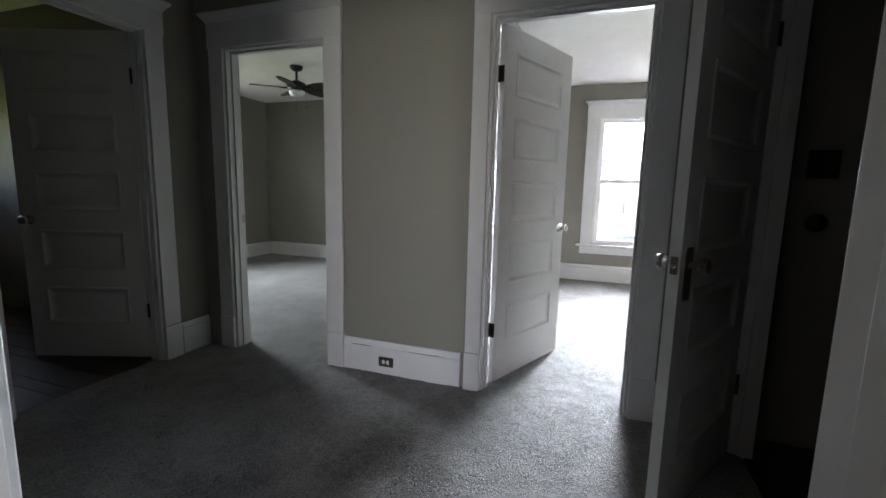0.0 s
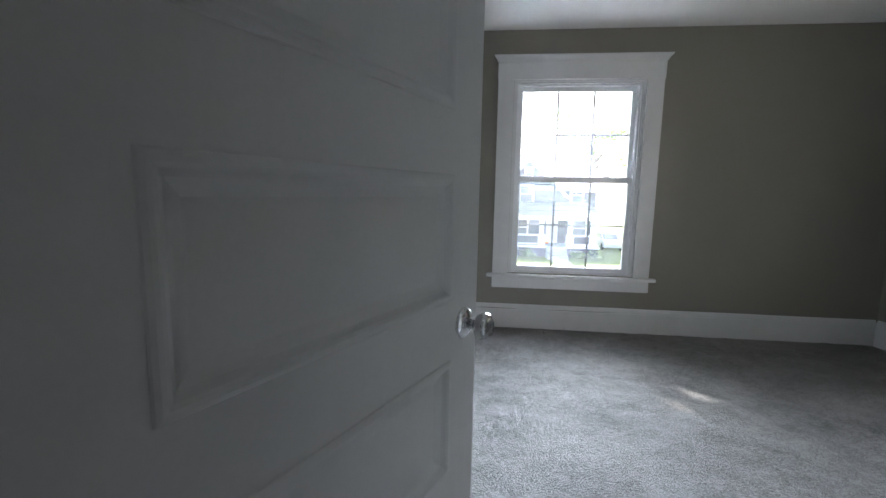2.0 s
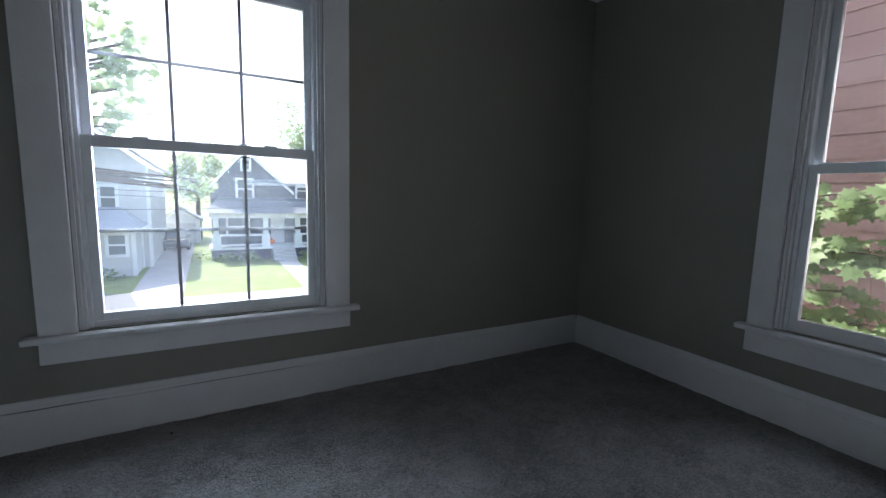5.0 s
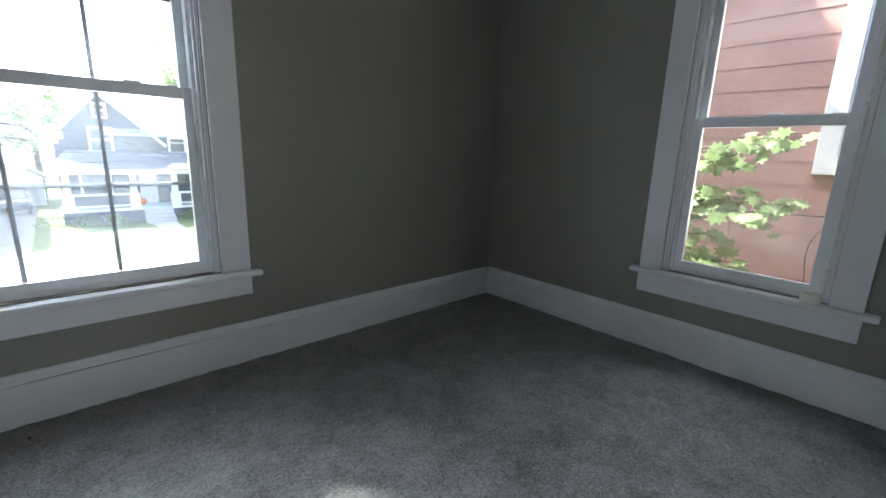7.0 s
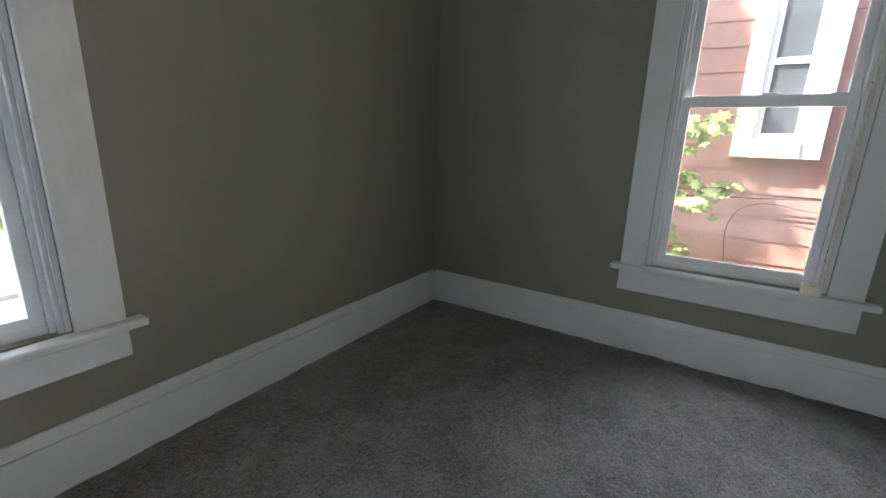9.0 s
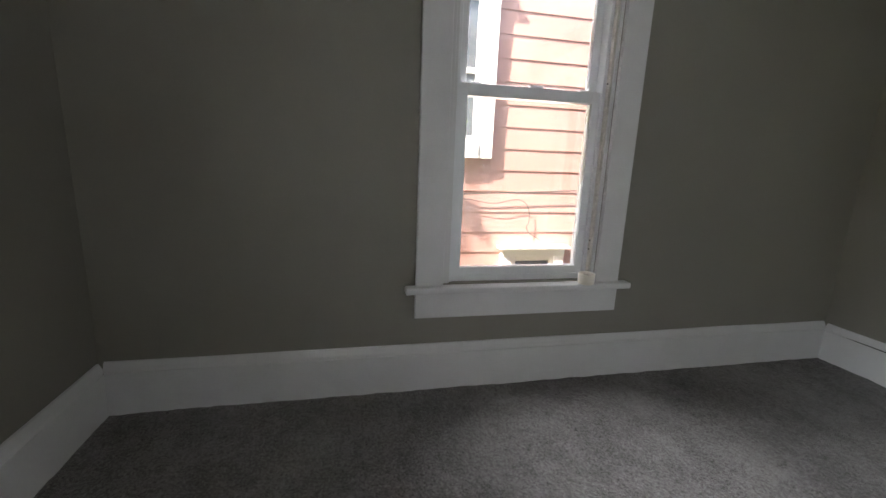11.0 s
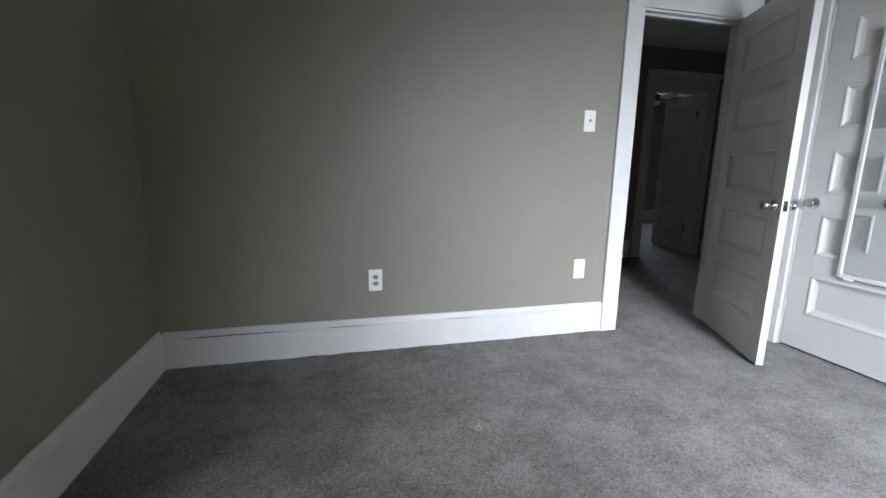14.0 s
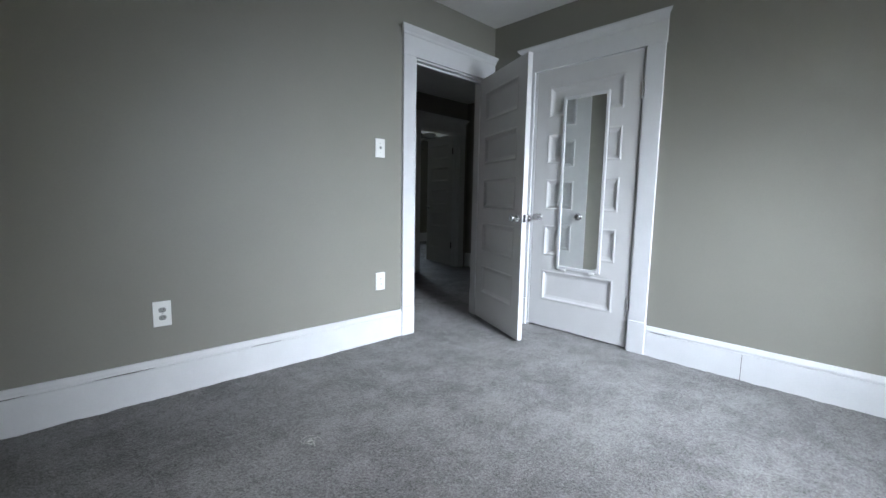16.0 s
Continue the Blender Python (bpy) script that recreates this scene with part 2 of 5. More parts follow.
# building blocks
def box(bm, x0, x1, y0, y1, z0, z1, bevel=0.0, m=None):
    """A box given by its bounds; bevel rounds its edges."""
    ret = bmesh.ops.create_cube(bm, size=1.0)
    vs = ret["verts"]
    for v in vs:
        v.co = Vector(((x0 + x1) / 2 + v.co.x * (x1 - x0), (y0 + y1) / 2 + v.co.y * (y1 - y0), (z0 + z1) / 2 + v.co.z * (z1 - z0)))
    if bevel:
        es = list({e for v in vs for e in v.link_edges})
        r = bmesh.ops.bevel(bm, geom=es, offset=bevel, segments=2, affect="EDGES", profile=0.5)
        vs = list({v for f in r["faces"] for v in f.verts} | {v for v in vs if v.is_valid})
    if m is not None:
        bmesh.ops.transform(bm, matrix=m, verts=vs)
    return vs


def prism(bm, pts, axis, a, b):
    """A profile of 2D points swept along an axis from a to b. axis x: points are (y, z); y: (x, z); z: (x, y)."""
    def put(p, t):
        return {"x": (t, p[0], p[1]), "y": (p[0], t, p[1]), "z": (p[0], p[1], t)}[axis]
    v0 = [bm.verts.new(put(p, a)) for p in pts]
    v1 = [bm.verts.new(put(p, b)) for p in pts]
    n = len(pts)
    for i in range(n):
        bm.faces.new((v0[i], v0[(i + 1) % n], v1[(i + 1) % n], v1[i]))
    bm.faces.new(v0)
    bm.faces.new(v1)
    bmesh.ops.recalc_face_normals(bm, faces=bm.faces[:])
    return v0 + v1


def lathe(bm, profile, m=None, seg=24):
    """Profile of (radius, height) turned round z."""
    rings = []
    for r, h in profile:
        rings.append([bm.verts.new((r * math.cos(k * 2 * math.pi / seg), r * math.sin(k * 2 * math.pi / seg), h)) for k in range(seg)])
    for a, b in zip(rings, rings[1:]):
        for k in range(seg):
            bm.faces.new((a[k], a[(k + 1) % seg], b[(k + 1) % seg], b[k]))
    if profile[0][0] > 1e-5:
        bm.faces.new(rings[0][::-1])
    if profile[-1][0] > 1e-5:
        bm.faces.new(rings[-1])
    vs = [v for r in rings for v in r]
    if m is not None:
        bmesh.ops.transform(bm, matrix=m, verts=vs)
    return vs


def mesh_of(name, bm, material, smooth=False):
    me = bpy.data.meshes.new(name)
    bmesh.ops.recalc_face_normals(bm, faces=bm.faces[:])
    bm.to_mesh(me)
    bm.free()
    me.materials.append(material)
    if smooth:
        for p in me.polygons:
            p.use_smooth = True
    return me


def part(name, bm, material, parent, label="", smooth=False):
    ob = new(name, mesh_of(name, bm, material, smooth))
    ob.parent = parent
    if label:
        tagged(ob, label)
    return ob


def solid(name, bm, material, label, category, kind="", group="", smooth=False):
    return tagged(new(name, mesh_of(name, bm, material, smooth)), label, category, group, kind)


def empty(name, m, label, category, kind="", group=""):
    ob = new(name)
    ob.empty_display_size = 0.1
    ob.matrix_basis = m
    return tagged(ob, label, category, group, kind)


def boxpart(name, b, material, parent, bevel=0.003, label=""):
    bm = bmesh.new()
    box(bm, *b, bevel=bevel)
    return part(name, bm, material, parent, label)


def wall(name, axis, p0, p1, a0, a1, z0, z1, holes, material, label):
    """A wall slab between p0 and p1 across, a0 to a1 along, with holes (a, b, za, zb) cut through."""
    bm = bmesh.new()

    def put(u0, u1, w0, w1):
        if u1 - u0 < 1e-4 or w1 - w0 < 1e-4:
            return
        if axis == "x":
            box(bm, u0, u1, p0, p1, w0, w1)
        else:
            box(bm, p0, p1, u0, u1, w0, w1)
    cur = a0
    for (u0, u1, w0, w1) in sorted(holes):
        put(cur, u0, z0, z1)
        put(u0, u1, z0, w0)
        put(u0, u1, w1, z1)
        cur = u1
    put(cur, a1, z0, z1)
    return solid(name, bm, material, label, "wall", "structure")


CH = 2.495                      # ceiling height
# plaster faces of the bedroom; baseboards stand 18 mm proud
W0, E0, S0, N0 = -0.018, 3.648, -0.018, 3.448
DO = (0.095, 0.875, 0.0, 2.05)      # bedroom doorway
FO = (-1.69, -0.925, 0.0, 2.03)     # doorway of the other bedroom
WA = (0.665, 1.705, 0.49, 2.10)     # street window
WB = (1.445, 2.145, 0.48, 2.10)     # side window
CO = (0.425, 1.272, 0.0, 2.05)      # closet doorway
GREIGE = "greige painted plaster wall"
wall("wall_south", "x", -0.12, S0, -4.65, 3.83, 0, CH, [DO, FO], WALL, GREIGE + " with two open doorways")
wall("wall_north", "x", N0, 3.63, -4.65, 3.83, 0, CH, [WA], WALL, GREIGE + " with a street window")
wall("wall_east", "y", E0, 3.83, S0, N0, 0, CH, [WB], WALL, GREIGE + " with a sash window")
wall("wall_west", "y", -0.118, W0, S0, N0, 0, CH, [CO], WALL, GREIGE + " with a closet doorway")
wall("wall_closet", "y", -0.85, -0.75, S0, N0, 0, CH, [], WALL, GREIGE + " behind the closet")
wall("wall_other_bedroom", "y", -4.65, -4.52, S0, N0, 0, CH, [(0.95, 1.88, 0.5, 2.1)], WALL, GREIGE + " with a window in the other bedroom")
wall("wall_hall_west", "y", -2.04, -1.938, -2.118, -0.12, 0, CH, [(-1.26, -0.485, 0.0, 2.05)], WALL, GREIGE + " of the hall with an open doorway")
wall("wall_hall_south", "x", -2.24, -2.118, -4.65, 2.7, 0, CH, [(-1.76, -0.985, 0.0, 2.03), (-0.03, 0.77, 0.0, 2.05)], WALL, GREIGE + " of the hall with two doorways")
wall("wall_hall_east", "y", 1.29, 1.38, -2.118, -0.12, 0, CH, [(-1.10, -0.29, 0.0, 2.05)], WALL, GREIGE + " of the hall with a narrow doorway")
wall("wall_stair", "y", 2.6, 2.7, -2.118, -0.12, 0, CH, [], DARKWALL, "darker brown plaster wall of the stair landing")
wall("wall_dim_room", "y", -4.65, -4.55, -2.118, -0.12, 0, CH, [(-0.75, -0.40, 1.15, 1.75)], DARKWALL, "darker brown plaster wall of an unlit room")
wall("wall_rear_west", "y", -4.65, -4.55, -5.6, -2.24, 0, CH, [], WALL, GREIGE + " of the rear bedroom")
wall("wall_rear_south", "x", -5.7, -5.6, -4.65, 2.7, 0, CH, [(-3.6, -2.4, 0.6, 2.1), (1.3, 2.2, 0.6, 2.1)], WALL, GREIGE + " of the rear rooms")
wall("wall_rear_middle", "y", -0.62, -0.52, -5.6, -2.24, 0, CH, [], WALL, GREIGE + " between the rear rooms")
wall("wall_rear_east", "y", 2.6, 2.7, -5.6, -2.24, 0, CH, [], WALL, GREIGE + " of the rear room")

bm = bmesh.new()
box(bm, -4.66, 3.84, -5.71, 3.64, CH, CH + 0.15)
solid("ceiling", bm, CEIL, "white textured plaster ceiling", "ceiling", "structure")


def carpet(name, x0, x1, y0, y1, label, step=0.018):
    bm = bmesh.new()
    nx, ny = max(2, int((x1 - x0) / step)), max(2, int((y1 - y0) / step))
    rows = []
    for j in range(ny + 1):
        row = []
        for i in range(nx + 1):
            x, y = x0 + (x1 - x0) * i / nx, y0 + (y1 - y0) * j / ny
            z = 0.0045 * noise.noise((x * 11, y * 11, 0.3)) + 0.003 * noise.noise((x * 27, y * 27, 4.0)) + 0.0015 * noise.noise((x * 60, y * 60, 9.0))
            row.append(bm.verts.new((x, y, z)))
        rows.append(row)
    for j in range(ny):
        for i in range(nx):
            bm.faces.new((rows[j][i], rows[j][i + 1], rows[j + 1][i + 1], rows[j + 1][i]))
    return solid(name, bm, CARPET, label, "floor", "structure", smooth=True)


carpet("floor", -0.12, 3.83, -0.07, 3.63, "grey beige cut pile carpet on the bedroom floor")
carpet("floor_hall", -1.99, 1.335, -2.2, -0.07, "grey beige cut pile carpet in the hall")
carpet("floor_other_bedroom", -4.65, -0.76, -0.07, 3.63, "grey beige cut pile carpet in the other bedroom", 0.06)
carpet("floor_rear", -4.65, 2.7, -5.7, -2.2, "grey beige cut pile carpet in the rear rooms", 0.08)
bm = bmesh.new()
box(bm, -4.66, 3.84, -5.71, 3.64, -0.3, -0.02)
solid("subfloor", bm, DARKFLOOR, "dark wooden subfloor under the carpet", "floor", "structure")
bm = bmesh.new()
for k in range(24):
    y1 = -0.07 - k * 0.0885
    box(bm, -4.65, -1.99, y1 - 0.087, y1, -0.019, -0.004 - 0.001 * (k % 3))
solid("floor_dim_room", bm, DARKFLOOR, "dark wooden plank floor of an unlit room", "floor", "structure")
bm = bmesh.new()
box(bm, 1.335, 2.7, -2.2, -0.07, -0.019, -0.006)
solid("floor_stair", bm, DARKFLOOR, "dark wooden stair landing", "floor", "structure")
bm = bmesh.new()
box(bm, -0.76, -0.12, -0.07, 3.63, -0.019, -0.004)
solid("floor_closet", bm, DARKFLOOR, "dark wooden floor inside the closet", "floor", "structure")

# baseboards: a flat board, a shadow seam and a moulded cap
BOARD = [(0, -0.02), (0.018, -0.02), (0.018, 0.166), (0.0165, 0.169), (0, 0.169)]
CAP = [(0, 0.1735), (0.0195, 0.1735), (0.0205, 0.176), (0.0195, 0.186), (0.015, 0.195), (0.012, 0.203), (0.008, 0.211), (0, 0.212)]


def baseboard(name, axis, face, sign, runs, label, high=1.0, cracks=()):
    """runs: stretches (a, b) along the wall. sign: the way that the room lies from the plaster face."""
    root = empty(name, Matrix(), label, "baseboard", "structure")
    for a, b in runs:
        for nm, prof in (("board", BOARD), ("cap", CAP)):
            bm = bmesh.new()
            n = max(2, int((b - a) / 0.12))
            pts = []
            for i in range(n + 1):
                t = a + (b - a) * i / n
                wob = 0.0022 * noise.noise((t * 2.1, face * 3, 7 if nm == "cap" else 2)) if 0 < i < n else 0
                ring = []
                for d, z in prof:
                    u = face + sign * (d + (wob if d > 0.005 else 0))
                    zz = z * high + (1.3 * wob if nm == "cap" else 0)
                    ring.append(bm.verts.new((t, u, zz) if axis == "x" else (u, t, zz)))
                pts.append(ring)
            for r0, r1 in zip(pts, pts[1:]):
                for k in range(len(prof)):
                    bm.faces.new((r0[k], r0[(k + 1) % len(prof)], r1[(k + 1) % len(prof)], r1[k]))
            bm.faces.new(pts[0])
            bm.faces.new(pts[-1])
            part(nm, bm, TRIM, root)
        bm = bmesh.new()
        if axis == "x":
            box(bm, a, b, min(face, face + sign * 0.012), max(face, face + sign * 0.012), 0.168 * high, 0.1735 * high)
        else:
            box(bm, min(face, face + sign * 0.012), max(face, face + sign * 0.012), a, b, 0.168 * high, 0.1735 * high)
        part("seam", bm, TRIM, root, "recessed joint under the cap")
    for a, b, h in cracks:
        bm = bmesh.new()
        n = 8
        lo, hi = [], []
        for i in range(n + 1):
            t = a + (b - a) * i / n
            u = face + sign * 0.0212
            k = math.sin(math.pi * i / n) ** 0.5 if 0 < i < n else 0.05
            z = 0.1745 * high + 0.0015 * noise.noise((t * 9, 3, 1))
            for lst, zz in ((lo, z - 0.5 * h * k), (hi, z + 0.5 * h * k)):
                lst.append((t, u, zz) if axis == "x" else (u, t, zz))
        q = [[bm.verts.new(p) for p in row] for row in (lo, hi)]
        for i in range(n):
            bm.faces.new((q[0][i], q[0][i + 1], q[1][i + 1], q[1][i]))
        part("crack", bm, SEAM, root, "dark crack in the paint under the cap")
    return root


BB = "white painted baseboard with a moulded cap"
baseboard("baseboard_north", "x", N0, -1, [(0.0, 3.63)], BB, 1.0, [(0.35, 0.75, 0.004), (0.95, 1.6, 0.003)])
baseboard("baseboard_east", "y", E0, -1, [(0.0, 3.43)], BB)
baseboard("baseboard_south", "x", S0, 1, [(0.998, 3.63)], BB, 0.95, [(3.0, 3.55, 0.006), (2.55, 2.8, 0.004), (1.9, 2.1, 0.003)])
bw = baseboard("baseboard_west", "y", W0, 1, [(1.394, 2.56), (3.075, 3.43)], BB, 0.96, [(1.42, 1.56, 0.004), (3.12, 3.3, 0.006)])
boxpart("joint", (0.0172, 0.0186, 1.947, 1.9495, 0.0, 0.162), SEAM, bw, 0, "thin open board joint")
baseboard("baseboard_hall_north", "x", -0.12, -1, [(-0.80, -0.028), (0.998, 1.272)], BB + " in the hall", 0.97, [(-0.75, -0.6, 0.005), (-0.35, -0.1, 0.004)])
baseboard("baseboard_hall_west", "y", -1.938, 1, [(-0.352, -0.138), (-2.1, -1.40)], BB + " in the hall")
baseboard("baseboard_hall_south", "x", -2.118, 1, [(-0.83, -0.17), (0.91, 1.27)], BB + " in the hall")
baseboard("baseboard_hall_east", "y", 1.29, -1, [(-2.1, -1.24)], BB + " in the hall")
baseboard("baseboard_other_bedroom_north", "x", N0, -1, [(-4.5, -0.87)], BB + " in the other bedroom")
baseboard("baseboard_other_bedroom_west", "y", -4.52, 1, [(0.0, 3.43)], BB + " in the other bedroom")
baseboard("baseboard_rear", "y", -4.55, 1, [(-5.6, -2.24)], BB + " in the rear bedroom")
baseboard("baseboard_rear_south", "x", -5.6, 1, [(-4.53, -0.62)], BB + " in the rear bedroom")


def head_profile(d0, z0, z1):
    """Head board with a flared crown on top: (depth, z)."""
    return [(0, z0), (d0, z0), (d0, z1 - 0.055), (d0 + 0.006, z1 - 0.05), (d0 + 0.012, z1 - 0.036), (d0 + 0.026, z1 - 0.02), (d0 + 0.034, z1 - 0.012), (d0 + 0.036, z1), (0, z1)]


def trim_parts(root, axis, face, sign, a, b, top, headtop, cw=0.125, plinth=True, bottom=0.0, low=True, clipa=None, clipb=None):
    """Side casings, plinths and a crowned head round an opening from a to b."""
    def bx(u0, u1, d1, z0, z1, nm, bev=0.003):
        f0, f1 = sorted((face, face + sign * d1))
        bb = (u0, u1, f0, f1, z0, z1) if axis == "x" else (f0, f1, u0, u1, z0, z1)
        boxpart(nm, bb, TRIM, root, bev)
    rv = 0.006
    la, lb = a - cw + rv, b + cw - rv
    if clipa is not None:
        la = max(la, clipa)
    if clipb is not None:
        lb = min(lb, clipb)
    base = bottom
    if plinth:
        bx(la - 0.003, a - rv + 0.002, 0.027, -0.02, 0.222, "plinth", 0.004)
        bx(b + rv - 0.002, lb + 0.003, 0.027, -0.02, 0.222, "plinth", 0.004)
        base = 0.222
    bx(la, a - rv, 0.021, base, top + 0.002, "casing")
    bx(b + rv, lb, 0.021, base, top + 0.002, "casing")
    ha, hb = la - 0.004, lb + 0.004
    prof = head_profile(0.024, top, headtop)
    bm = bmesh.new()
    ends = []
    for i, (d, z) in enumerate(prof):
        out = max(0.0, d - 0.024)
        ea = ha - out if clipa is None or ha - out > clipa else clipa
        eb = hb + out if clipb is None or hb + out < clipb else clipb
        pa, pb = ((ea, face + sign * d, z), (eb, face + sign * d, z)) if axis == "x" else ((face + sign * d, ea, z), (face + sign * d, eb, z))
        ends.append((bm.verts.new(pa), bm.verts.new(pb)))
    n = len(ends)
    for i in range(n):
        bm.faces.new((ends[i][0], ends[(i + 1) % n][0], ends[(i + 1) % n][1], ends[i][1]))
    bm.faces.new([e[0] for e in ends])
    bm.faces.new([e[1] for e in ends][::-1])
    part("head_casing", bm, TRIM, root)


def door_frame(name, axis, f0, f1, a, b, top, sides, label, stop=None, clip=(None, None)):
    """Jamb lining and stops through a wall between faces f0 < f1, with casings on the sides given (-1, 1)."""
    root = empty(name, Matrix(), label, "door frame", "structure")
    def bx(u0, u1, g0, g1, z0, z1, nm, bev=0.002):
        boxpart(nm, (u0, u1, g0, g1, z0, z1) if axis == "x" else (g0, g1, u0, u1, z0, z1), TRIM, root, bev)
    e = 0.003
    bx(a - 0.006, a + 0.012, f0 - e, f1 + e, -0.02, top, "jamb")
    bx(b - 0.012, b + 0.006, f0 - e, f1 + e, -0.02, top, "jamb")
    bx(a + 0.012, b - 0.012, f0 - e, f1 + e, top - 0.012, top + 0.006, "head_jamb")
    if stop is not None:
        s0, s1 = stop
        bx(a + 0.012, a + 0.023, s0, s1, -0.02, top - 0.012, "stop")
        bx(b - 0.023, b - 0.012, s0, s1, -0.02, top - 0.012, "stop")
        bx(a + 0.023, b - 0.023, s0, s1, top - 0.024, top - 0.012, "stop")
    for s in sides:
        trim_parts(root, axis, f0 if s < 0 else f1, s, a, b, top, 2.235, clipa=clip[0], clipb=clip[1])
    return root


DF = "white painted door frame with a crowned head casing"
f1 = door_frame("door_frame_1", "x", -0.12, S0, DO[0], DO[1], 2.045, (-1, 1), DF, (-0.085, -0.055), (0.0, None))
f2 = door_frame("door_frame_2", "x", -0.12, S0, FO[0], FO[1], 2.025, (-1, 1), DF, (-0.085, -0.055))
f3 = door_frame("door_frame_3", "y", -0.118, W0, CO[0], CO[1], 2.045, (1,), DF + " round the closet", (-0.09, -0.06))
f4 = door_frame("door_frame_4", "y", -2.04, -1.938, -1.26, -0.485, 2.045, (1,), DF, (-1.995, -1.97))
f5 = door_frame("door_frame_5", "x", -2.24, -2.118, -1.76, -0.985, 2.025, (1,), DF, (-2.19, -2.165))
f6 = door_frame("door_frame_6", "x", -2.24, -2.118, -0.03, 0.77, 2.045, (-1, 1), DF, (-2.19, -2.165))
f7 = door_frame("door_frame_7", "y", 1.29, 1.38, -1.10, -0.29, 2.045, (-1,), DF, (1.32, 1.35))


# panelled doors
PANELS = [(0.235, 0.478), (0.598, 0.842), (0.962, 1.206), (1.325, 1.560), (1.675, 1.913)]


def door_leaf(name, m, width, label, knob="chrome", knob_z=0.905, knob_sides=(1, -1), hinges=BRONZE, stile=0.112):
    """Five-panel leaf: hinge edge at x = 0, leaf along +x, room face at y = 0 and far face at y = -0.036."""
    root = empty(name, m, label, "door")
    T, H, z0 = 0.036, 2.022, 0.014
    x0, x1 = stile, width - stile
    bm = bmesh.new()
    box(bm, 0, x0, -T, 0, z0, z0 + H)
    box(bm, x1, width, -T, 0, z0, z0 + H)
    cur = z0
    for a, b in PANELS:
        box(bm, x0, x1, -T, 0, cur, a)
        cur = b
    box(bm, x0, x1, -T, 0, cur, z0 + H)
    part("frame", bm, DOORPAINT, root)
    for a, b in PANELS:
        for side in (0, 1):
            bm = bmesh.new()
            # sticking: raised round lip, then a long cove down to the flat field
            steps = [(0.0, 0.0005), (0.002, 0.0025), (0.007, 0.0042), (0.012, 0.004), (0.017, 0.0015), (0.021, -0.003), (0.024, -0.0058), (0.031, -0.0088), (0.038, -0.0110), (0.042, -0.0122), (0.045, -0.0124)]
            rings = []
            for ins, d in steps:
                y = d if side == 0 else -T - d
                rings.append([bm.verts.new(p) for p in ((x0 + ins, y, a + ins), (x1 - ins, y, a + ins), (x1 - ins, y, b - ins), (x0 + ins, y, b - ins))])
            for r0, r1 in zip(rings, rings[1:]):
                for k in range(4):
                    bm.faces.new((r0[k], r0[(k + 1) % 4], r1[(k + 1) % 4], r1[k]))
            bm.faces.new(rings[-1])
            if side == 1:
                bmesh.ops.reverse_faces(bm, faces=bm.faces[:])
            part("panel", bm, DOORPAINT, root)
    kx = width - 0.062
    for s in knob_sides:
        rot = Matrix.Rotation(radians(-90 if s > 0 else 90), 4, "X")
        base = Matrix.Translation((kx, 0 if s > 0 else -T, knob_z)) @ rot
        if knob == "chrome":
            bm = bmesh.new()
            lathe(bm, [(0.0, 0.0), (0.032, 0.0), (0.033, 0.003), (0.030, 0.008), (0.020, 0.012), (0.012, 0.014)], base)
            rose = part("rosette", bm, CHROME, root, "round chrome rosette", True)
            bm = bmesh.new()
            lathe(bm, [(0.010, 0.012), (0.010, 0.026), (0.014, 0.030), (0.024, 0.036), (0.0275, 0.046), (0.0265, 0.056), (0.020, 0.062), (0.017, 0.0605), (0.0, 0.0605)], base)
            part("knob", bm, CHROME, root, "polished chrome door knob", True)
        else:
            bm = bmesh.new()
            prof = [(-0.024, -0.085), (0.024, -0.085), (0.026, -0.07), (0.026, 0.07), (0.02, 0.085), (-0.02, 0.085), (-0.026, 0.07), (-0.026, -0.07)]
            prism(bm, [(kx + u, knob_z - 0.03 + w) for u, w in prof], "y", 0.0005 if s > 0 else -T - 0.0005, 0.004 if s > 0 else -T - 0.004)
            part("escutcheon", bm, BRASS, root, "worn brown brass escutcheon plate")
            bm = bmesh.new()
            lathe(bm, [(0.012, 0.0), (0.012, 0.02), (0.016, 0.026), (0.026, 0.034), (0.028, 0.046), (0.022, 0.058), (0.0, 0.062)], base, 12)
            part("knob", bm, KNOBGLASS if s < 0 else BRASS, root, "faceted old door knob")
    bm = bmesh.new()
    box(bm, width - 0.0005, width + 0.0012, -0.029, -0.007, knob_z - 0.028, knob_z + 0.028, 0.0005)
    lp = part("latch_plate", bm, CHROME if knob == "chrome" else BRASS, root, "metal latch plate on the door edge")
    bm = bmesh.new()
    box(bm, width, width + 0.008, -0.024, -0.012, knob_z - 0.008, knob_z + 0.008, 0.002)
    part("latch", bm, CHROME, lp)
    for hz in (0.33, 1.78):
        bm = bmesh.new()
        lathe(bm, [(0.0, -0.046), (0.004, -0.046), (0.0075, -0.043), (0.0075, 0.043), (0.004, 0.046), (0.0, 0.046)], Matrix.Translation((-0.006, 0.006, hz)), 10)
        box(bm, -0.003, -0.0006, -0.034, 0.004, hz - 0.043, hz + 0.043)
        part("hinge", bm, hinges, root, "old metal butt hinge")
    return root


def turned(x, y, deg):
    return Matrix.Translation((x, y, 0)) @ Matrix.Rotation(radians(deg), 4, "Z")


# bedroom door, standing open into the room
door_leaf("bedroom_door", turned(0.112, -0.012, 66.0) @ Matrix.Translation((0.004, 0, 0)), 0.762, "white five-panel wooden door standing half open with a chrome knob")
